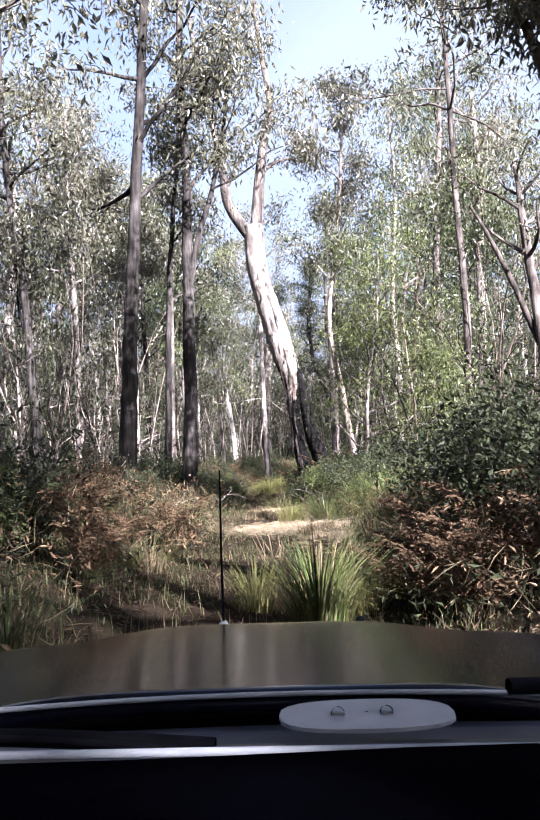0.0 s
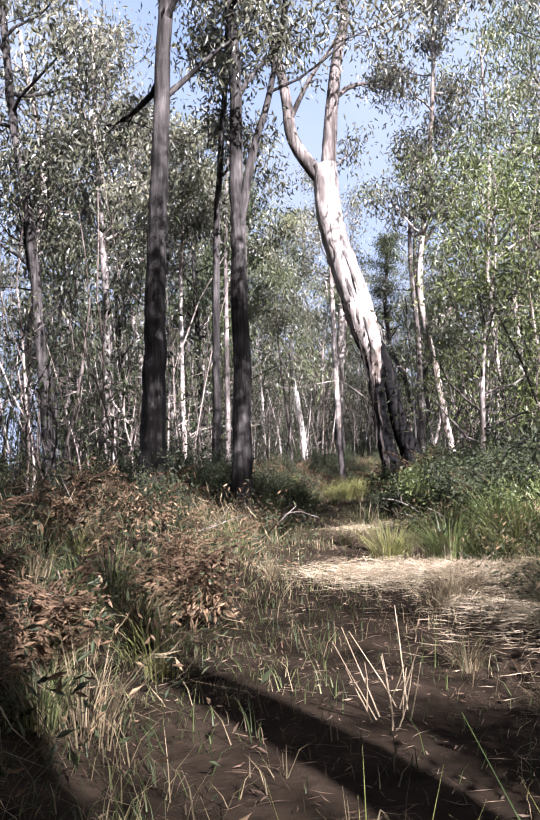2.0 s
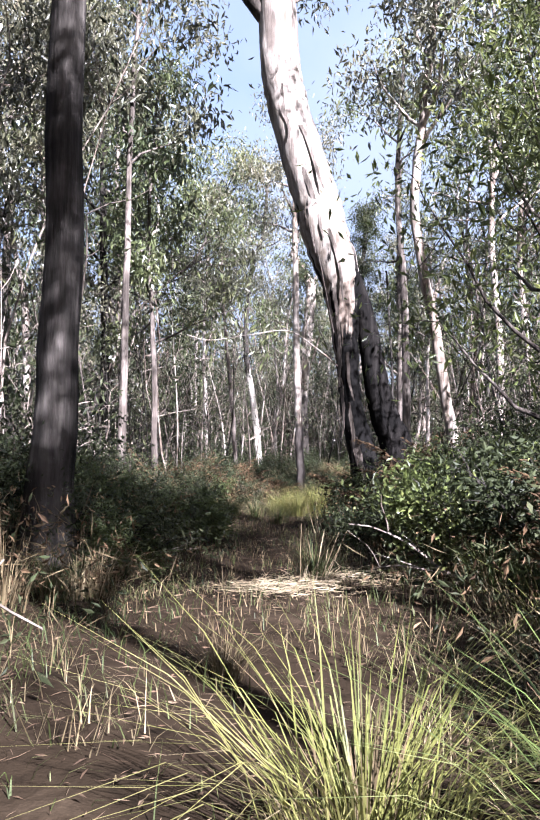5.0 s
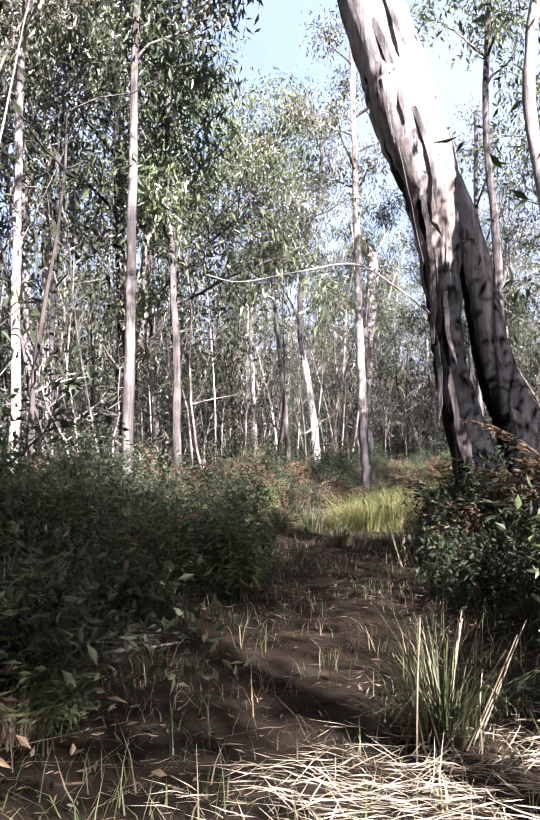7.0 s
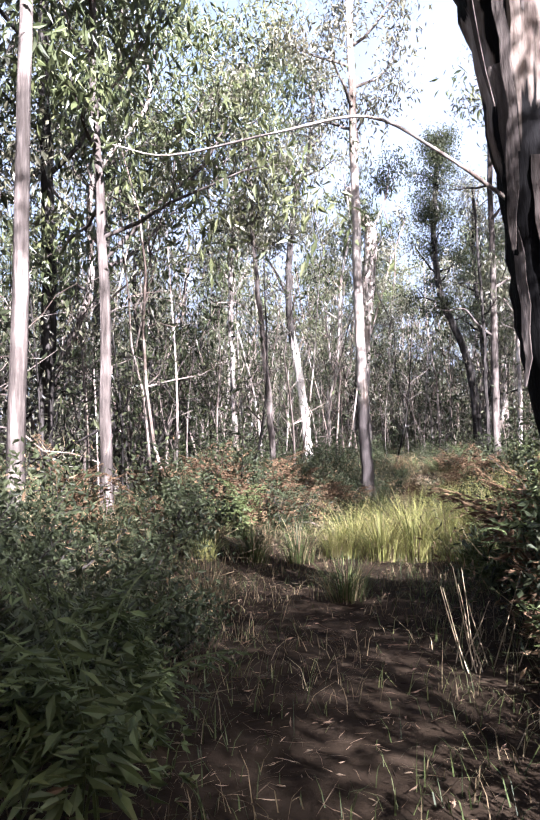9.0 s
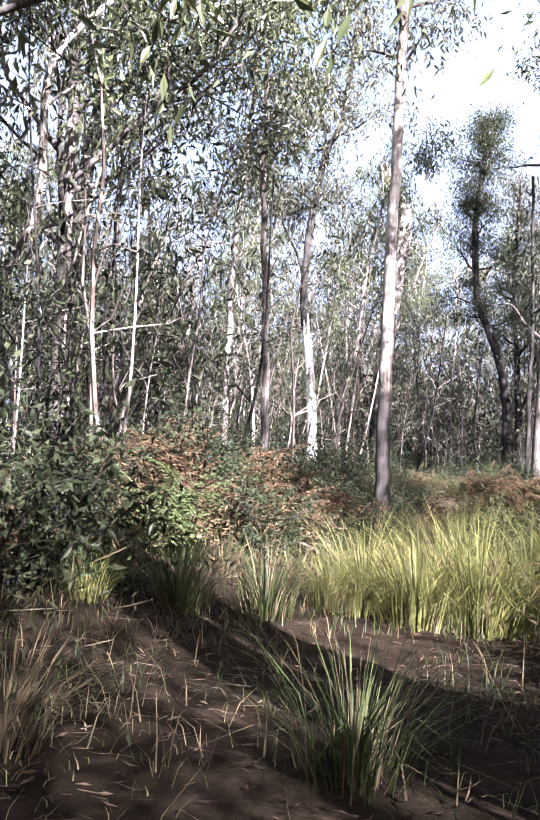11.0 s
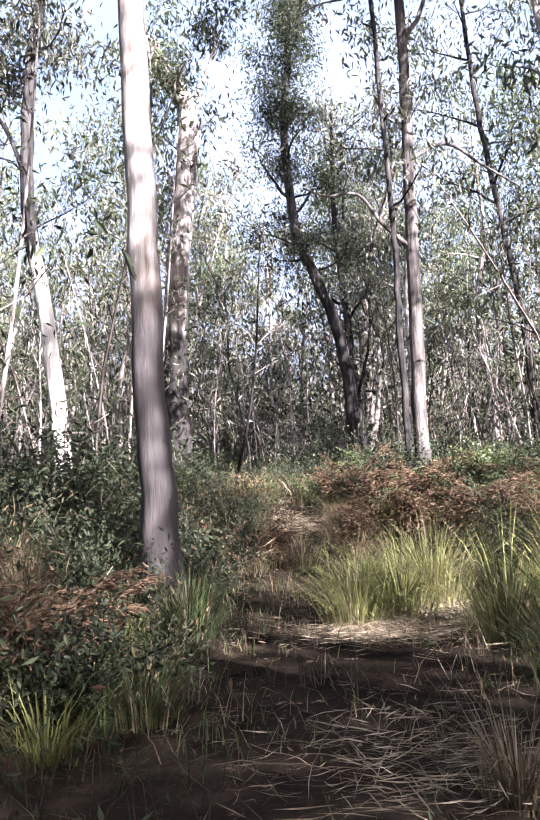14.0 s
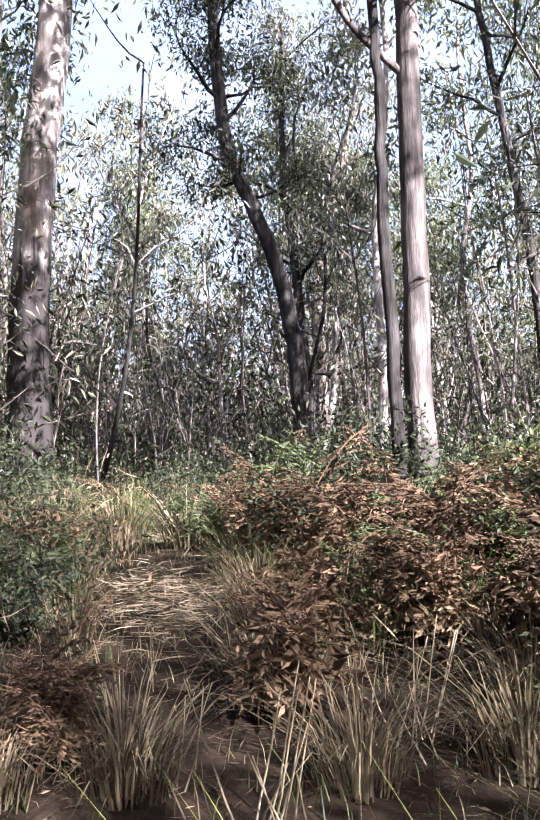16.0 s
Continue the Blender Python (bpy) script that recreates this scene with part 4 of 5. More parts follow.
# ---- undergrowth ----
def tussock_kind(k, mat, blades, h, label, group):
    rng = np.random.default_rng(400 + k)
    root = thing("tussock", label, "grass", group=group)
    for nm, share, m2, lo in (("tuft", 0.72, mat, 0.5), ("dry_tuft", 0.28, GRASS_DRY, 0.3)):
        n = int(blades * share)
        a = rng.uniform(0, 6.283, n)
        out = np.stack([np.cos(a), np.sin(a), 0 * a], -1)
        base = out * rng.uniform(0, 0.22, n)[:, None] * h / 0.7
        hh = h * rng.uniform(lo, 1.05, n)
        s = Shape()
        s.blades(base, out, hh, hh * rng.uniform(0.1, 1.25, n), rng.uniform(0.005, 0.011, n), rng.uniform(0.05, 0.7, n), 3)
        part(nm, s, m2, root)
    return root


def sedge_kind(k):
    """A large sword-leaved clump, upright in the middle and arching outward."""
    rng = np.random.default_rng(440 + k)
    root = thing("sedge", "large green sedge clump with long stiff blades", "grass", group="sedge clumps")
    for nm, n, m2, lo, hi in (("tuft", 260, GRASS_SEDGE, 0.7, 1.2), ("dry_tuft", 90, STRAW, 0.4, 0.9)):
        a = rng.uniform(0, 6.283, n)
        out = np.stack([np.cos(a), np.sin(a), 0 * a], -1)
        hh = rng.uniform(lo, hi, n)
        s = Shape()
        s.blades(out * rng.uniform(0, 0.3, n)[:, None], out, hh, hh * rng.uniform(0.05, 0.95, n), rng.uniform(0.01, 0.019, n), rng.uniform(0.0, 0.45, n), 4)
        part(nm, s, m2, root)
    return root


def stalk_kind(k):
    rng = np.random.default_rng(470 + k)
    root = thing("dead_stalks", "bleached upright dead stalks", "grass", group="dead stalks")
    for i in range(13):
        a = rng.uniform(0, 6.283)
        d = np.array([np.cos(a) * 0.5, np.sin(a) * 0.5, 1.0])
        ln = limb_line((rng.normal(0, 0.16), rng.normal(0, 0.1), 0), d / np.linalg.norm(d), rng.uniform(0.3, 0.75), rng, 0.1, 3, 0.06)
        s = Shape()
        s.tube(ln, np.linspace(0.0055, 0.003, 4), 4)
        part("stalk", s, STRAW, root)
    return root


def frond_mesh(k, mat):
    """One arching frond a metre long: a stalk with paired, lobed side fronds."""
    rng = np.random.default_rng(520 + k)
    leaf = Shape()
    s = np.linspace(0, 1, 8)
    sp, dr = rng.uniform(0.5, 0.9), rng.uniform(0.3, 0.6)
    line = np.stack([sp * s ** 1.6, 0.06 * np.sin(s * 3 + k), s - dr * s ** 2.6], -1)
    leaf.tube(line, np.linspace(0.008, 0.002, 8), 3)
    for q in np.linspace(0.22, 0.98, 15):
        p = np.array([np.interp(q, s, line[:, e]) for e in range(3)])
        ln = 0.44 * (1.05 - q) ** 0.8
        for sg in (1, -1):
            d = np.array([0.45, sg, rng.uniform(-0.6, 0.05)])
            d = d / np.linalg.norm(d)
            u = np.array([0.2, 0.5, 0.8])
            ll = ln * 0.42 * (1.15 - u)
            cross = np.cross(d, np.array([0, 0, 1.0]))
            for e in (1, -1):
                leaf.leaves(p + d * (u * ln)[:, None], d * 0.6 + e * cross + rng.normal(0, 0.25, (3, 3)), ll * 0.95 + 0.014, ll * 0.26 + 0.006, rng)
    return leaf.mesh("frond", mat)


def bracken_kind(k, meshes, fronds, h, label, group):
    rng = np.random.default_rng(500 + k)
    root = thing("bracken", label, "fern", group=group)
    for i in range(fronds):
        ob = new("frond", meshes[i % len(meshes)])
        ob.parent = root
        sc = h * rng.uniform(0.75, 1.25)
        ob.matrix_basis = Matrix.Translation((rng.normal(0, 0.1), rng.normal(0, 0.1), 0)) @ Matrix.Rotation(i * 2.4 + rng.uniform(-0.5, 0.5), 4, 'Z') @ Matrix.Rotation(rng.uniform(-0.75, 0.05), 4, 'Y') @ Matrix.Diagonal((sc, sc, sc, 1))
    return root


def shrub_kind(k, mat, h, label, group):
    rng = np.random.default_rng(600 + k)
    root = thing("shrub", label, "shrub", group=group)
    wood, leaf = Shape(), Shape()
    tips = []
    for _ in range(9):
        a = rng.uniform(0, 6.283)
        hd = np.array([np.cos(a) * 0.6, np.sin(a) * 0.6, 0.8])
        ln = limb_line((0, 0, 0), hd / np.linalg.norm(hd), h * rng.uniform(0.7, 1.15), rng, 0.3, 6, 0.16)
        wood.tube(ln, np.linspace(0.016, 0.004, 7) * h, 4)
        for _ in range(6):
            j = rng.integers(2, 7)
            hd2 = rng.normal(0, 1, 3) + np.array([0, 0, 0.5])
            tw = limb_line(ln[j], hd2 / np.linalg.norm(hd2), h * rng.uniform(0.15, 0.4), rng, 0.2, 3, 0.2)
            wood.tube(tw, np.linspace(0.005, 0.002, 4) * h, 3)
            tips += [tw[-1], tw[1]]
    leaf_cloud(leaf, tips, rng, 20, 0.24 * h, 0.09, 0.1, 0.42)
    tagged(part("brushwood", wood, BARK_DARK, root), kind="stuff")
    part("foliage", leaf, mat, root)
    return root


def place(src, x, y, s, rng, first, sink=0.02):
    near = abs(x - float(way_x(y)))
    if y < 53 and near < 0.9:
        s = min(s, 1.0 + 0.7 * near)
    m = Matrix.Translation((x, y, float(land(x, y)) - sink)) @ Matrix.Rotation(rng.uniform(0, 6.28), 4, 'Z') @ Matrix.Diagonal((s, s, s * rng.uniform(0.9, 1.1), 1))
    ob = src if first else copy_thing(src, Matrix())
    ob.matrix_basis = m
    return ob


SINGLE, CLUMPS = [], []


class Stock:
    """Plants of one kind: the first placing uses the made one, later ones are copies."""

    def __init__(self, makers, mat=None):
        self.src, self.used, self.k, self.mat = makers, set(), 0, mat

    def put(self, x, y, s, rng):
        if self.mat:
            if len(SINGLE) >= 285:
                CLUMPS.append((self.mat, x, y, s))
                return
            SINGLE.append((x, y))
        i = self.k % len(self.src)
        self.k += 1
        place(self.src[i], x, y, s, rng, i not in self.used)
        self.used.add(i)


gold = Stock([tussock_kind(k, GRASS_GOLD, 380, 0.95, "golden-green grass tussock with long arching blades", "golden tussocks") for k in range(3)], GRASS_GOLD)
green = Stock([tussock_kind(10 + k, GRASS_GREEN, 260, 0.85, "green grass tussock with dry outer blades", "green tussocks") for k in range(3)], GRASS_GREEN)
dry = Stock([tussock_kind(20 + k, GRASS_DRY, 200, 0.6, "dry straw-coloured grass tussock", "dry tussocks") for k in range(3)], GRASS_DRY)
sedge = Stock([sedge_kind(30 + k) for k in range(3)], GRASS_GREEN)
stalks = Stock([stalk_kind(k) for k in range(2)])
BROWN_FRONDS = [frond_mesh(k, BRACKEN_BROWN) for k in range(4)]
GREEN_FRONDS = [frond_mesh(10 + k, BRACKEN_GREEN) for k in range(4)]
brown = Stock([bracken_kind(k, BROWN_FRONDS, 8, 1.0, "dead brown bracken fronds", "brown bracken") for k in range(3)])
fern = Stock([bracken_kind(10 + k, GREEN_FRONDS, 8, 1.0, "green bracken fern fronds", "green bracken") for k in range(3)])
bush = Stock([shrub_kind(k, LEAF_SHRUB, 1.3, "low dark green leafy shrub", "dark shrubs") for k in range(3)])

bright = Stock([shrub_kind(40 + k, LEAF_LIME, 1.15, "sunlit yellow-green leafy shrub", "green shrubs") for k in range(2)])
tall = Stock([shrub_kind(20 + k, LEAF_SHRUB if k else LEAF_OLIVE, 2.8, "tall dark shrub under the gums", "tall shrubs") for k in range(2)])


def plant_all():
    rng = np.random.default_rng(900)
    # tussocks and plants that stand out along the track
    for x, y, s in ((1.45, 7.9, 1.15), (0.8, 8.6, 0.9), (1.9, 8.5, 0.9), (0.95, 18.9, 1.05), (3.0, 18.8, 1.2), (2.1, 18.6, 1.0), (2.6, 17.6, 1.0), (3.9, 19.5, 1.2),
                    (-0.9, 39.0, 1.0), (-0.45, 38.2, 1.1), (0.0, 38.3, 1.15), (0.45, 38.5, 1.2), (-0.2, 38.9, 1.15), (0.3, 39.1, 1.25), (0.8, 39.2, 1.3), (1.0, 38.5, 1.2), (1.4, 39.0, 1.3), (0.0, 39.7, 1.2), (0.6, 39.9, 1.3), (1.2, 39.8, 1.3), (1.8, 39.6, 1.3), (2.2, 38.8, 1.2), (1.6, 48.9, 1.15), (2.3, 49.4, 1.1), (0.6, 50.0, 1.0), (1.1, 50.4, 1.25), (1.5, 50.8, 1.25), (0.85, 51.2, 1.1), (1.3, 52.2, 1.0),
                    (2.4, 52.9, 0.8), (3.0, 54.0, 0.9), (5.0, 55.2, 1.1), (4.4, 54.0, 1.0), (3.2, 33.0, 1.2), (2.6, 30.2, 1.1), (3.3, 28.8, 1.1)):
        gold.put(x, y, s, rng)
    for i in range(34):
        gold.put((gx := rng.uniform(-1.2, 2.2)), rng.uniform(38.2, 41.3), rng.uniform(1.05, 1.25) * (0.62 if gx < -0.1 else 1), rng)
    for x, y, s in ((-2.2, 37.6, 1.0), (-1.6, 37.9, 0.9), (-1.8, 44.9, 0.8), (-1.0, 47.6, 0.9), (0.15, 59.8, 1.0), (0.5, 25.6, 0.8), (-0.7, 34.6, 0.8), (1.4, 47.2, 1.0),
                    (1.8, 43.0, 1.1), (2.3, 45.5, 1.1), (3.3, 22.6, 1.2), (2.2, 24.0, 1.0), (3.4, 15.5, 1.2), (0.7, 61.3, 0.9), (-1.7, 13.5, 0.9)):
        green.put(x, y, s, rng)
    for x, y, s in ((1.3, 14.4, 0.7), (1.7, 15.3, 0.8), (1.9, 11.6, 0.8), (2.6, 12.4, 0.9), (2.2, 13.4, 0.7), (3.0, 14.0, 0.9), (2.6, 15.2, 0.9), (1.4, 12.6, 0.6), (-1.2, 13.3, 1.0), (1.5, 14.9, 0.9), (0.6, 45.9, 0.9), (-0.6, 17.0, 0.7), (0.2, 21.0, 0.7), (2.9, 10.5, 1.0), (-1.4, 25.2, 0.7), (2.0, 61.1, 0.9)):
        dry.put(x, y, s, rng)
    for x, y, s in ((2.6, 7.6, 0.9), (3.3, 8.6, 1.0), (4.2, 9.4, 1.1), (-1.1, 9.2, 0.9), (-1.6, 10.4, 1.0), (-2.4, 9.6, 1.0), (-1.3, 11.8, 0.9), (-3.0, 13.5, 1.0), (-2.2, 12.2, 0.9),
                    (-3.5, 42.0, 1.2), (-3.0, 43.2, 1.1), (-4.3, 41.0, 1.1), (-2.5, 42.5, 0.9), (-1.8, 47.6, 0.95), (-1.5, 48.3, 0.9), (-3.6, 45.2, 1.0), (-2.2, 47.0, 0.95), (-2.8, 47.8, 1.0),
                    (3.1, 61.6, 0.9), (2.4, 61.4, 0.8), (4.7, 60.2, 1.0), (5.2, 61.5, 1.1), (-3.6, 20.0, 1.1), (-2.6, 18.4, 0.9), (1.6, 60.7, 0.8)):
        brown.put(x, y, s, rng)
    for x, y, s in ((1.8, 29.6, 1.1), (2.4, 29.0, 1.1), (0.9, 31.0, 0.8), (2.9, 31.5, 1.2), (0.7, 35.2, 0.7), (1.2, 36.0, 1.0), (4.6, 63.0, 1.1), (3.6, 62.2, 0.9), (2.8, 64.0, 1.0), (-1.3, 25.4, 0.5), (2.0, 38.0, 1.0)):
        fern.put(x, y, s, rng)
    for x, y, s in ((4.3, 11.8, 1.3), (5.0, 13.5, 1.5), (5.4, 16.6, 1.4), (-2.8, 27.6, 0.6), (-2.3, 28.9, 0.6), (-1.9, 30.6, 0.6), (-3.3, 30.0, 0.65), (-3.1, 33.0, 0.7),
                    (-4.0, 31.6, 0.75), (-4.2, 28.2, 0.75), (2.6, 35.8, 0.9), (1.9, 35.4, 0.7), (-5.0, 34.0, 0.65), (4.4, 31.8, 1.1), (5.2, 27.6, 1.1), (-3.2, 25.0, 0.8), (4.6, 47.4, 1.0), (3.4, 49.6, 0.9), (5.6, 66.0, 1.2)):
        bush.put(x, y, s, rng)
    # thick banks on both sides
    for n, stock, x0, x1, y0, y1, lo, hi in ((24, bush, -4.6, -1.7, 26.5, 33.0, 0.45, 0.65), (6, bush, -6.0, -3.4, 33.0, 39.0, 0.45, 0.65), (10, fern, -3.4, -1.3, 24.0, 31.0, 0.8, 1.1), (22, brown, 0.75, 2.6, 31.8, 36.2, 1.0, 1.3), (6, fern, 0.8, 2.2, 32.5, 36.0, 1.0, 1.25), (8, brown, 1.0, 3.2, 28.5, 31.5, 1.2, 1.5), (8, fern, 1.6, 3.6, 25.5, 28.5, 0.9, 1.2),
                                            (10, bright, 1.75, 3.6, 24.4, 27.4, 0.75, 1.0), (5, bush, 2.6, 4.4, 26.5, 29.0, 0.7, 1.0), (2, bright, 4.0, 5.4, 57.0, 60.0, 0.7, 0.9), (12, brown, 1.4, 4.6, 55.4, 58.4, 1.0, 1.25), (6, dry, 1.0, 3.4, 54.5, 57.0, 1.1, 1.4), (4, bright, 2.2, 3.6, 18.8, 21.0, 0.6, 0.8), (16, bush, -6.0, -2.4, 46.0, 56.0, 0.7, 1.0), (22, brown, -4.6, -2.2, 40.8, 47.5, 1.0, 1.3), (16, bush, -6.0, -2.0, 15.0, 25.0, 0.45, 0.7),
                                            (10, bush, -5.0, 5.0, 62.0, 68.0, 0.8, 1.1), (8, bush, 0.8, 5.5, 57.6, 62.0, 0.7, 0.95), (26, dry, -4.0, 6.0, 54.5, 62.0, 1.2, 1.6), (14, bush, 2.6, 6.0, 19.5, 25.0, 0.7, 1.0), (7, brown, 2.0, 3.6, 6.2, 9.0, 0.8, 1.0), (3, bush, 2.9, 4.0, 8.6, 10.5, 1.0, 1.2)):
        for _ in range(n):
            stock.put(rng.uniform(x0, x1), rng.uniform(y0, y1), rng.uniform(lo, hi), rng)
    for x, y, s in ((-1.65, 50.2, 0.6), (-0.75, 51.7, 0.55), (-1.9, 51.3, 0.65), (-1.45, 49.9, 0.45)):
        bush.put(x, y, s, rng)
    for x, y, s in ((0.45, 25.4, 1.0), (1.2, 54.3, 1.1), (0.6, 54.9, 0.9), (0.3, 32.1, 0.9), (0.95, 32.4, 0.8), (2.1, 55.2, 1.0), (-0.9, 50.5, 0.8), (1.5, 8.6, 0.8), (0.9, 11.6, 0.9)):
        stalks.put(x, y, s, rng)
    for x, y, s in ((1.45, 7.7, 1.0), (1.75, 18.4, 0.95), (2.6, 18.9, 1.0), (3.2, 17.9, 0.95), (1.9, 48.2, 0.9), (2.7, 47.6, 0.95), (0.25, 60.0, 0.8)):
        sedge.put(x, y, s, rng)
    # and more of the same over the wood's floor
    for stock, n, lo in ((green, 80, 1.5), (dry, 70, 1.1), (brown, 30, 2.0), (fern, 20, 2.0), (bush, 46, 2.8)):
        done = 0
        while done < n:
            y = rng.uniform(-8, 78)
            d = lo + abs(rng.normal(0, 3.6))
            x = way_x(y) + d * rng.choice((-1, 1))
            stock.put(x, y, rng.uniform(0.7, 1.25), rng)
            done += 1
    # thick growth ahead of the way's end and on both banks
    for i in range(150):
        y = rng.uniform(54.5, 66)
        x = rng.uniform(-5.5, 7.5)
        if abs(x - 0.9) < 0.6 and y < 57:
            continue
        (dry, brown, green, dry, fern, bush, brown)[i % 7].put(x, y, rng.uniform(0.65, 1.05) * (0.7 if i % 7 == 5 else 1), rng)
    for i in range(46):
        x, y = rng.uniform(1.7, 6.4), rng.uniform(56.2, 59.1)
        (green, brown, fern, brown, green)[i % 5].put(x, y, rng.uniform(1.05, 1.3), rng)
    for i in range(170):
        y = rng.uniform(9, 55)
        x = float(way_x(y)) + rng.choice((-1, 1)) * rng.uniform(1.7, 4.2)
        kind = (dry, green, bush, dry, brown, green)[i % 6]
        (brown if kind is bush and abs(x - way_x(y)) < 2.8 else kind).put(x, y, rng.uniform(0.75, 1.15), rng)
    for i in range(46):
        y = rng.uniform(30, 92)
        x = float(way_x(y)) + rng.choice((-1, 1)) * rng.uniform(4.5 if y < 64 else 1.0, 9 + 0.2 * y)
        if not (-5.5 < x < 6 and y < 63):
            tall.put(x, y, rng.uniform(0.7, 1.4), rng)
    for i in range(260):
        y = rng.uniform(9, 70)
        x = float(way_x(y)) + (1.4 + abs(rng.normal(0, 1.5))) * rng.choice((-1, 1))
        kind = (gold, green, bush, dry, dry, green)[i % 6]
        (dry if kind is bush and y < 24 else kind).put(x, y, rng.uniform(0.55, 0.95), rng)


plant_all()


def rough_grass():
    """The grass clumps past those that stand singly."""
    rng = np.random.default_rng(910)
    for mat, label in ((GRASS_GOLD, "clumps of yellow-green grass through the undergrowth"), (GRASS_GREEN, "clumps of dark green grass through the undergrowth"), (GRASS_DRY, "clumps of dry straw grass through the undergrowth")):
        s = Shape()
        for m, x, y, sc in CLUMPS:
            if m is not mat:
                continue
            n = 120
            a = rng.uniform(0, 6.283, n)
            out = np.stack([np.cos(a), np.sin(a), 0 * a], -1)
            base = out * rng.uniform(0, 0.3, n)[:, None] * sc + np.array([x, y, float(land(x, y)) - 0.02])
            hh = sc * 0.85 * rng.uniform(0.35, 1.05, n)
            s.blades(base, out, hh, hh * rng.uniform(0.1, 1.3, n), rng.uniform(0.006, 0.012, n), rng.uniform(0.05, 0.7, n), 3)
        if s.n:
            tagged(part("rough_grass", s, mat), label, "grass", kind="stuff")


rough_grass()


def floor_cover():
    """Fallen leaves, twigs and wisps of grass over the floor; low growth under the far wood."""
    rng = np.random.default_rng(31)
    n = 20000
    y = rng.uniform(-6, 75, n)
    x = way_x(y) + rng.normal(0, 2.6, n)
    at = np.stack([x, y, land(x, y) + rng.uniform(0.005, 0.05, n)], -1)
    wy = rng.normal(0, 1, (n, 3))
    wy[:, 2] *= 0.25
    s = Shape()
    ln = rng.uniform(0.03, 0.08, n)
    s.leaves(at, wy, ln, ln * 0.2, rng)
    tagged(part("leaf_litter", s, LITTER), "fallen gum leaves and bark over the floor", "leaf litter", kind="stuff")
    n = 26000
    y = rng.uniform(-1, 72, n)
    x = way_x(y) + rng.normal(0, 1.8, n)
    wy = rng.normal(0, 1, (n, 3))
    wy[:, 2] = np.abs(wy[:, 2]) * 0.14
    s = Shape()
    ln = rng.uniform(0.05, 0.2, n)
    s.leaves(np.stack([x, y, land(x, y) + rng.uniform(0.0, 0.04, n)], -1), wy, ln, rng.uniform(0.002, 0.005, n), rng)
    tagged(part("fallen_straw", s, LITTER), "flattened straw lying over the track", "straw", kind="stuff")
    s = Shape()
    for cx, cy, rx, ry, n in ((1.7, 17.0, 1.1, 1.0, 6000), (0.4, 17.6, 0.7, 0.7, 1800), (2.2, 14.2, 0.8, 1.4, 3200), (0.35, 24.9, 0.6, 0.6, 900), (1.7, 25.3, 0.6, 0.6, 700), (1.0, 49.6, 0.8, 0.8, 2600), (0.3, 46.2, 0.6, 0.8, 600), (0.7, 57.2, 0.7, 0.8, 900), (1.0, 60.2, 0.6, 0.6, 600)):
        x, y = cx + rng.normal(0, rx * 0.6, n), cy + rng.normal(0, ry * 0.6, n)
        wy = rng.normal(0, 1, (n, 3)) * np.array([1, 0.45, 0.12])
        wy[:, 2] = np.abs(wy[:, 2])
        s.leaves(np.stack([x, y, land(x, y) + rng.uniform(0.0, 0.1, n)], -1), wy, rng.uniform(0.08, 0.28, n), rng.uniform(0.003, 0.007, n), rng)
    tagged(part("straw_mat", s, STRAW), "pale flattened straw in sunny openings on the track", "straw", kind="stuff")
    for mat, label, n in ((GRASS_GREEN, "short dark green grass matting the track", 26000), (GRASS_DRY, "short dry grass matting the track", 12000)):
        y = rng.uniform(2.5, 70, n) ** 1.0
        x = way_x(y) + rng.choice((-1, 1), n) * rng.triangular(0.0, 2.4, 2.6, n)
        thick = 0.5 + 0.5 * np.sin(1.7 * x + 0.6 * y + 1.2 * np.sin(0.9 * y)) * np.sin(1.1 * y - 0.8 * x)
        a = rng.uniform(0, 6.283, n)
        hh = rng.uniform(0.4, 1.0, n) * (0.07 + 0.2 * thick + 0.05 * np.abs(x - way_x(y)))
        s = Shape()
        s.blades(np.stack([x, y, land(x, y) - 0.01], -1), np.stack([np.cos(a), np.sin(a), 0 * a], -1), hh, hh * rng.uniform(0.3, 1.5, n), rng.uniform(0.004, 0.009, n), rng.uniform(0.1, 0.7, n), 2)
        tagged(part("track_grass", s, mat), label, "grass", kind="stuff")
    for mat, label, n in ((GRASS_DRY, "thin dry wisps of grass on the floor", 20000), (GRASS_GREEN, "thin green wisps of grass on the floor", 16000)):
        heads = 2200
        hy = rng.uniform(-2, 78, heads)
        hx = way_x(hy) + rng.normal(0, 4.0, heads)
        pick = rng.integers(0, heads, n)
        x, y = hx[pick] + rng.normal(0, 0.12, n), hy[pick] + rng.normal(0, 0.12, n)
        a = rng.uniform(0, 6.283, n)
        tall = np.clip(0.25 + 0.12 * np.abs(x - way_x(y)), 0.2, 0.6)
        hh = rng.uniform(0.3, 1.0, n) * tall
        s = Shape()
        s.blades(np.stack([x, y, land(x, y)], -1), np.stack([np.cos(a), np.sin(a), 0 * a], -1), hh, hh * rng.uniform(0.2, 1.0, n), rng.uniform(0.004, 0.009, n), rng.uniform(0, 0.5, n), 2)
        tagged(part("ground_grass", s, mat), label, "grass", kind="stuff")
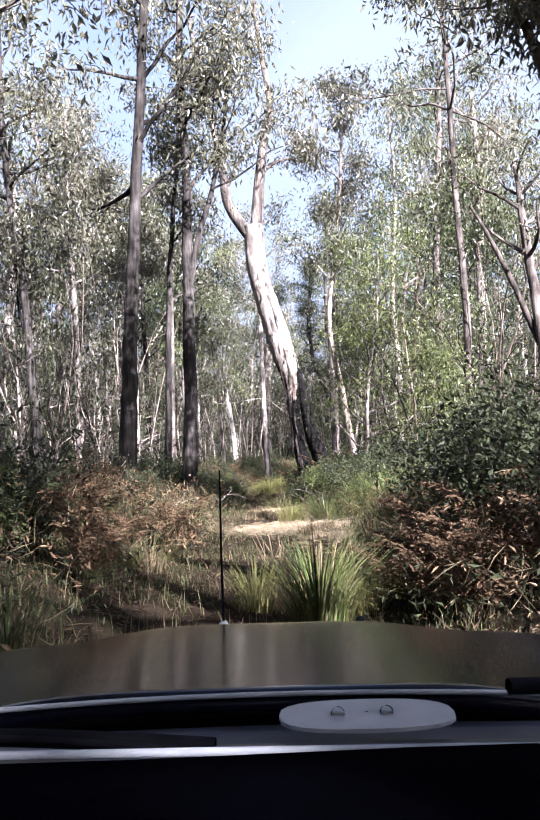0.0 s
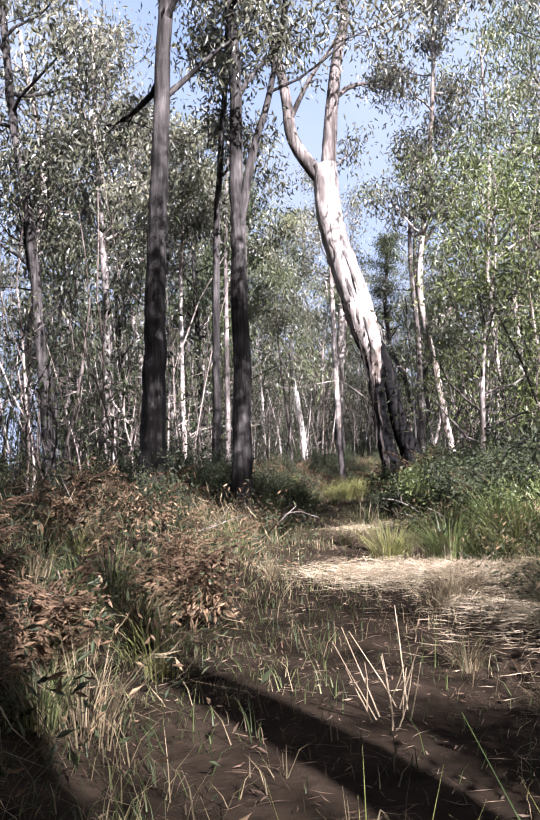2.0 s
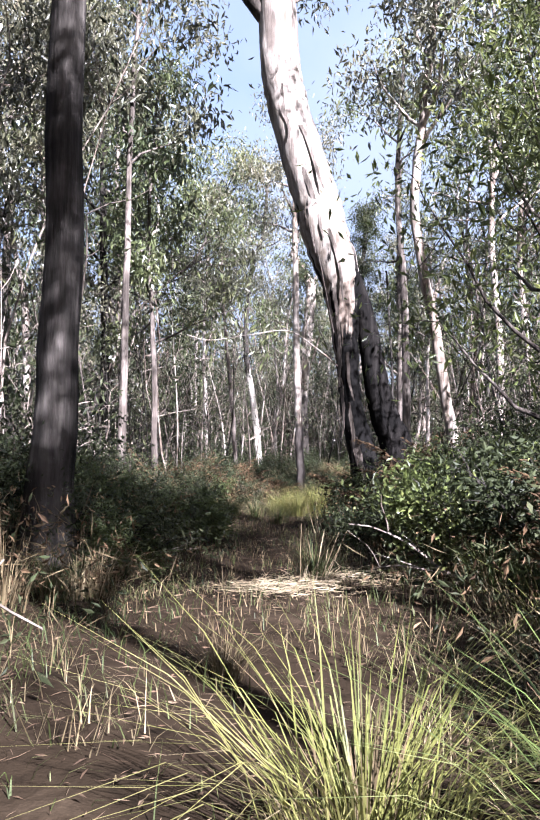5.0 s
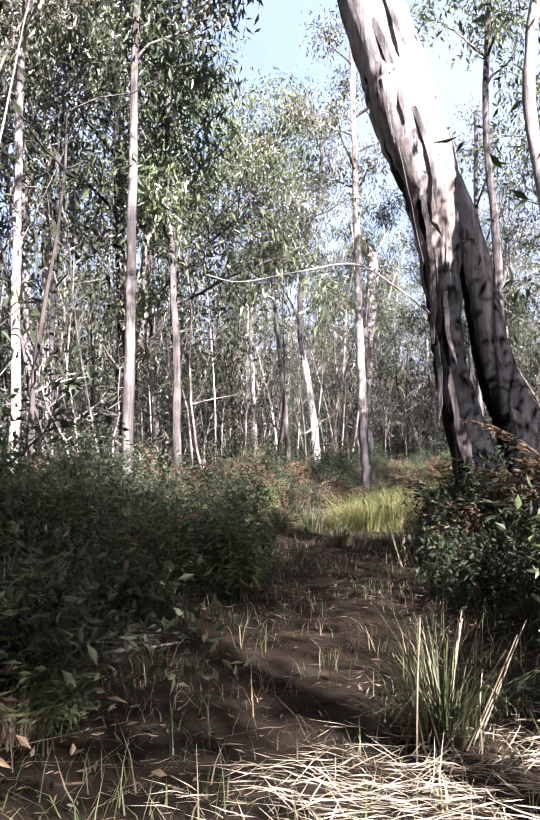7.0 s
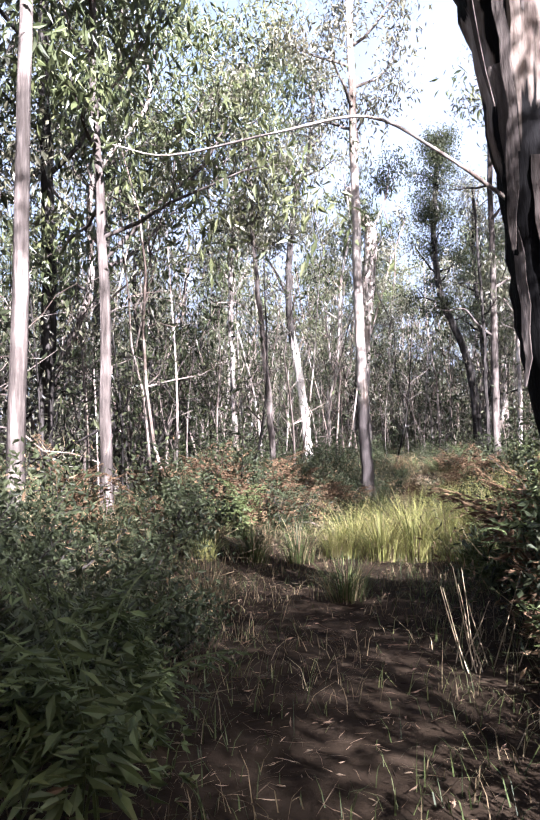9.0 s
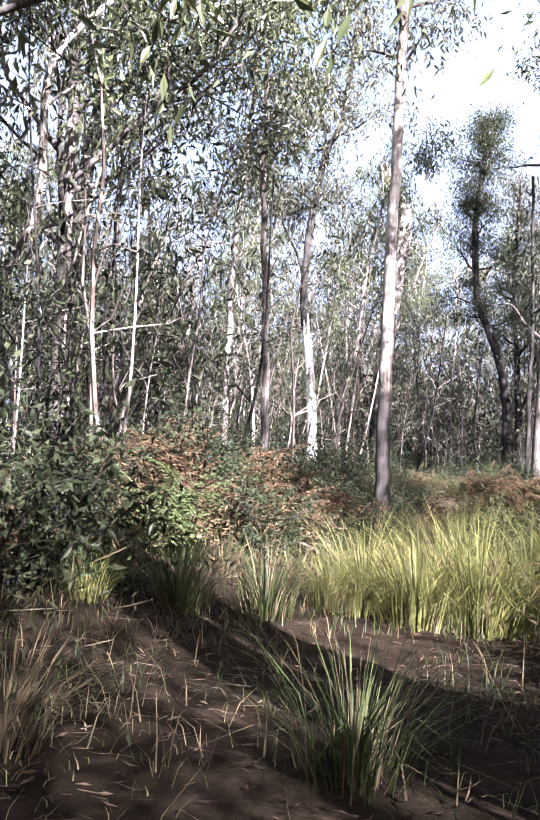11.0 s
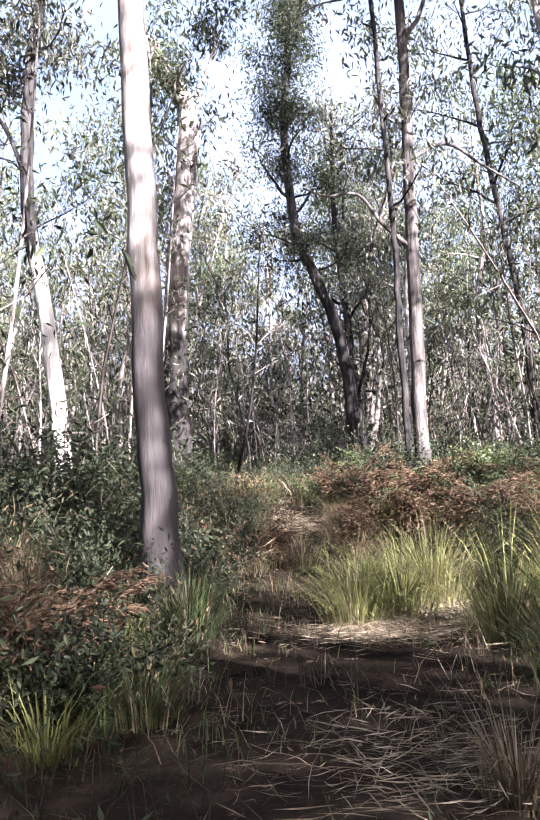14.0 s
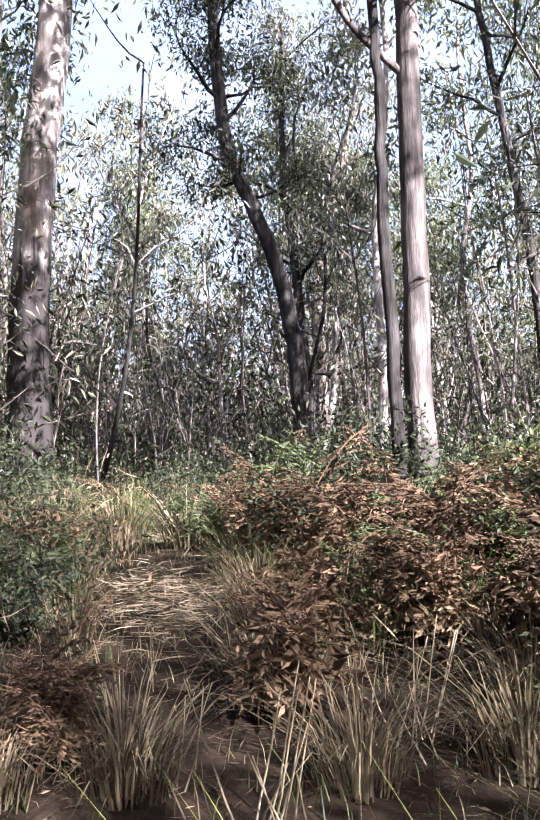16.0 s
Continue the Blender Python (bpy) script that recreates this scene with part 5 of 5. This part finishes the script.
    for mat, label, n in ((GRASS_DRY, "low tangle of dead straw and fern stalks", 700), (BRACKEN_BROWN, "low tangle of dead brown fern", 1200), (LEAF_SHRUB, "low tangle of dark green leaves", 2300)):
        size = (0.28, -0.4, 0.03) if mat is GRASS_DRY else (0.085, -0.1, 0.28)
        y = rng.uniform(3, 80, n)
        d = 1.3 + np.abs(rng.normal(0, 4.0, n))
        x = way_x(y) + d * rng.choice((-1, 1), n)
        tips = np.stack([x, y, land(x, y) + rng.uniform(0.1, 0.5, n) + 0.05 * np.clip(d - 1.6, 0, 6)], -1)
        s = Shape()
        leaf_cloud(s, tips, rng, 30, 0.5, *size)
        tagged(part("fern_tangle", s, mat), label, "undergrowth", kind="stuff")
    s = Shape()
    m = 2600
    y = rng.uniform(30, 135, m)
    x = way_x(y) + rng.uniform(-1, 1, m) * (8 + 0.4 * (y - 20))
    keep = np.abs(x - way_x(y)) > np.where(y < 66, 8.0, 0.5)
    x, y = x[keep], y[keep]
    tips = np.stack([x, y, land(x, y) + rng.uniform(0.15, 1.2, len(x)) * (1 + 1.6 * np.clip((y - 70) / 25, 0, 1))], -1)
    leaf_cloud(s, tips, rng, 60, 0.85, 0.17, -0.3, 0.33)
    tagged(part("low_undergrowth", s, BRACKEN_GREEN), "low green and brown undergrowth beneath the wood", "undergrowth", kind="stuff")
    for i in range(70):
        y = rng.uniform(2, 64)
        x = float(way_x(y)) + rng.choice((-1, 1)) * (1.7 + abs(rng.normal(0, 3.0)))
        st = Shape()
        a = rng.uniform(0, 6.283)
        L = rng.uniform(0.6, 2.2)
        hd = np.array([np.cos(a), np.sin(a), rng.uniform(0.0, 0.25)])
        ln = limb_line((0, 0, 0.02), hd / np.linalg.norm(hd), L, rng, -0.1, 6, 0.12)
        r = rng.uniform(0.008, 0.022)
        st.tube(ln, np.linspace(r, r * 0.4, 7), 5)
        for q in (2, 4):
            h2 = hd + rng.normal(0, 0.6, 3)
            h2[2] = abs(h2[2])
            st.tube(limb_line(ln[q], h2 / np.linalg.norm(h2), L * 0.35, rng, 0, 4, 0.15), np.linspace(r * 0.5, r * 0.2, 5), 4)
        ob = part("fallen_branch", st, TWIG)
        ob.matrix_basis = Matrix.Translation((x, y, float(land(x, y))))
        tagged(ob, "dry grey fallen branch lying in the undergrowth", "branch", "fallen branches")


floor_cover()


# ---- the car at the start of the way ----
PAINT = surface("dark_blue_car_paint", [(0.3, (0.002, 0.0024, 0.007)), (0.5, (0.0035, 0.004, 0.011)), (0.7, (0.007, 0.0075, 0.016))], 9, 1, 0.16, 0.0, vary=0.0, spec=0.5)
TRIM = surface("black_plastic", [(0.3, (0.003, 0.003, 0.004)), (0.7, (0.012, 0.012, 0.015))], 30, 1, 0.5, 0.15, vary=0.0)
COWL = surface("dusty_cowl_plastic", [(0.3, (0.012, 0.013, 0.02)), (0.5, (0.06, 0.063, 0.08)), (0.7, (0.16, 0.165, 0.19))], 5, 6.0, 0.35, 0.1, vary=0.0, spec=0.4)
DASH = surface("dashboard_vinyl", [(0.3, (0.0006, 0.0006, 0.001)), (0.7, (0.002, 0.002, 0.004))], 60, 1, 0.9, 0.2, vary=0.0, spec=0.02)
# grey of the windscreen reflection, put into a surface colour
PALE = surface("pale_grey_reflection", [(0.3, (0.26, 0.265, 0.275)), (0.7, (0.44, 0.45, 0.46))], 12, 1, 0.4, 0.1, vary=0.0)
METAL = surface("worn_bright_metal", [(0.3, (0.25, 0.255, 0.27)), (0.7, (0.5, 0.51, 0.53))], 20, 1, 0.5, 0.1, vary=0.0, spec=0.2)
RUBBER = surface("tyre_rubber", [(0.3, (0.012, 0.012, 0.012)), (0.7, (0.03, 0.03, 0.03))], 30, 1, 0.85, 0.3, vary=0.0)


for m, ior in ((PAINT, 1.3), (TRIM, 1.25), (DASH, 1.12)):
    next(q for q in m.node_tree.nodes if q.type == 'BSDF_PRINCIPLED').inputs["IOR"].default_value = ior


def sheet(xs, ys, height, thick):
    """A curved panel over a grid, with its underside and rim."""
    X, Y = np.meshgrid(xs, ys)
    Z = height(X, Y)
    nx, ny = len(xs), len(ys)
    s = Shape()
    i, j = np.meshgrid(np.arange(ny - 1), np.arange(nx - 1), indexing="ij")
    a = i * nx + j
    top = np.stack([a, a + 1, a + nx + 1, a + nx], -1).reshape(-1, 4)
    n = nx * ny
    v = np.concatenate([np.stack([X, Y, Z], -1).reshape(-1, 3), np.stack([X, Y, Z - thick], -1).reshape(-1, 3)])
    rim = list(range(nx)) + [nx * (q + 1) - 1 for q in range(1, ny)] + [n - 1 - q for q in range(1, nx)] + [nx * q for q in range(ny - 2, 0, -1)]
    side = [(p, q, q + n, p + n) for p, q in zip(rim, rim[1:] + rim[:1])]
    s.add(v, np.concatenate([top, top[:, ::-1] + n, np.array(side)[:, ::-1]]))
    return s


def box(lo, hi):
    (x0, y0, z0), (x1, y1, z1) = lo, hi
    s = Shape()
    s.add([(x0, y0, z0), (x1, y0, z0), (x1, y1, z0), (x0, y1, z0), (x0, y0, z1), (x1, y0, z1), (x1, y1, z1), (x0, y1, z1)],
          [(0, 3, 2, 1), (4, 5, 6, 7), (0, 1, 5, 4), (1, 2, 6, 5), (2, 3, 7, 6), (3, 0, 4, 7)])
    return s


def build_car():
    """The front of the car: it stands where the way begins, with the eye just above its dashboard."""
    ex, ey, ez = 1.405, 0.115, 1.412
    g = float(land(ex, ey + 1.2)) - 0.02
    car = thing("car", "dark blue car front with dusty bonnet and bare cowl", "car", (ex, ey, g))
    car.matrix_basis = car.matrix_basis @ Matrix.Rotation(radians(2.66), 4, 'Z')
    e = ez - g
    part_at = {}

    def bonnet_z(X, Y):
        across = 1 - 0.10 * (X / 0.8) ** 4 - 0.018 * (np.abs(X + 0.02) > 0.3)
        swell = 0.022 * np.exp(-((X + 0.02) / 0.34) ** 6)
        front = -0.09 * np.clip((Y - 1.75) / 0.35, 0, 1) ** 2.5
        return e - 0.285 - 0.105 * (Y - 0.92) / 1.1 + swell + front - 0.06 * (np.abs(X) / 0.85) ** 3

    def add(name, shape, mat, label="", smooth=False, parent=None):
        ob = part(name, shape, mat, car if parent is None else parent, label, smooth)
        part_at[name] = ob
        return ob

    add("bonnet", sheet(np.linspace(-0.8, 0.8, 41), np.linspace(0.97, 2.1, 25), bonnet_z, 0.03), PAINT, "dusty dark blue bonnet with a raised middle", True)
    add("cowl_panel", sheet(np.linspace(-0.78, 0.78, 21), np.linspace(0.66, 0.955, 7), lambda X, Y: e - 0.245 - 0.06 * (Y - 0.66) / 0.3 - 0.03 * (X / 0.8) ** 2 + 0.006 * np.sin(Y * 42), 0.02), COWL, "black cowl panel under the windscreen", True)
    s = Shape()
    q = np.linspace(-0.76, 0.76, 20)
    s.tube(np.stack([q, 0.965 - 0.03 * q * q, e - 0.268 - 0.05 * (q / 0.8) ** 2], -1), np.full(20, 0.0032), 6)
    add("bonnet_edge_strip", s, METAL, "thin bright strip along the bonnet edge", True)
    s = Shape()
    s.tube(np.stack([q, 0.655 - 0.02 * q * q, e - 0.226 - 0.012 * q], -1), np.full(20, 0.0038), 6)
    add("screen_strip", s, METAL, "thin bright strip at the windscreen foot", True)
    s = Shape()
    s.tube(np.array([(-0.13, 2.02, e - 0.43), (-0.13, 2.02, e - 0.395), (-0.13, 2.02, e - 0.38)]), np.array([0.02, 0.016, 0.006]), 10)
    mount = add("aerial_mount", s, METAL, "small pale aerial mount", True)
    s = Shape()
    s.tube(np.array([(-0.13, 2.02, e - 0.39), (-0.132, 2.02, e - 0.2), (-0.131, 2.02, e - 0.01)]), np.array([0.0035, 0.003, 0.0022]), 6)
    add("aerial", s, TRIM, "thin black upright whip aerial", True, mount)
    s = Shape()
    s.tube(np.array([(0.2, 1.95, e - 0.41), (0.2, 1.95, e - 0.37), (0.2, 1.95, e - 0.365)]), np.array([0.013, 0.011, 0.002]), 8)
    add("rubber_stop", s, TRIM, "small black rubber stop", True)
    for x0, x1, y0 in ((-0.52, -0.06, 0.76), (0.24, 0.62, 0.86)):
        s = Shape()
        k = np.linspace(0, 1, 9)
        s.tube(np.stack([x0 + (x1 - x0) * k, y0 + 0.02 * np.sin(3 * k), e - 0.238 - 0.02 * k], -1), np.full(9, 0.009), 6)
        arm = add("wiper_arm", s, TRIM, "black wiper arm", True)
        s = Shape()
        s.tube(np.stack([x0 + 0.03 + (x1 - x0 - 0.06) * k, y0 - 0.022 + 0.02 * np.sin(3 * k), e - 0.232 - 0.02 * k], -1), np.full(9, 0.004), 5)
        add("wiper_blade", s, TRIM, "worn black wiper blade", True, arm)
    # reflection in the windscreen with two dark dots, built as a flat solid
    s = Shape()
    a = np.linspace(0, 2 * np.pi, 25)[:-1]
    rx, ry = 0.09 * np.sign(np.cos(a)) * np.abs(np.cos(a)) ** 0.8, 0.05 * np.sign(np.sin(a)) * np.abs(np.sin(a)) ** 0.7
    ring = np.stack([0.09 + rx, 0.85 + ry, np.full(24, e - 0.258)], -1)
    low = ring - np.array([0, 0, 0.004])
    inner = np.array([0.09, 0.85, e - 0.2565]) + (ring - np.array([0.09, 0.85, e - 0.258])) * np.array([0.02, 0.02, 0])
    s.add(np.concatenate([ring, low, inner]), [(i, (i + 1) % 24, (i + 1) % 24 + 24, i + 24) for i in range(24)] + [(i, i + 48, (i + 1) % 24 + 48, (i + 1) % 24) for i in range(24)])
    reflection = add("cowl_cover", s, PALE, "pale grey oval windscreen reflection with two dark dots, built solid")
    for dx in (-0.025, 0.025):
        s = Shape()
        s.tube(np.array([(0.085 + dx, 0.85, e - 0.258), (0.085 + dx, 0.84, e - 0.254)]), np.array([0.007, 0.0065]), 10)
        add("plug", s, TRIM, "", True, reflection)
    add("dashboard", sheet(np.linspace(-0.74, 0.74, 15), np.linspace(0.18, 0.64, 9), lambda X, Y: e - 0.2225 + 0.002 * np.sin(9 * X) - 0.05 * np.clip((0.3 - Y) / 0.12, 0, 1), 0.03), DASH, "black vinyl dashboard top", True)
    for sx in (-1, 1):
        add("wing", box((sx * 0.8 - 0.012, 0.0, 0.42), (sx * 0.8 + 0.012, 2.08, e - 0.42)), PAINT, "dark blue front wing")
        s = Shape()
        th = np.linspace(0, 2 * np.pi, 29)
        s.tube(np.stack([np.full(29, sx * 0.7), 1.55 + 0.25 * np.cos(th), 0.35 + 0.25 * np.sin(th)], -1), np.full(29, 0.1), 12)
        wheel = add("wheel", s, RUBBER, "black front tyre", True)
        s = Shape()
        s.tube(np.array([(sx * 0.66, 1.55, 0.35), (sx * 0.74, 1.55, 0.35), (sx * 0.75, 1.55, 0.35)]), np.array([0.17, 0.17, 0.02]), 20)
        add("rim", s, METAL, "steel wheel rim", True, wheel)
    add("front_panel", box((-0.78, 2.06, 0.4), (0.78, 2.1, e - 0.5)), PAINT, "dark blue front panel")
    add("bulkhead", box((-0.76, 0.6, 0.42), (0.76, 0.63, e - 0.27)), TRIM)


build_car()
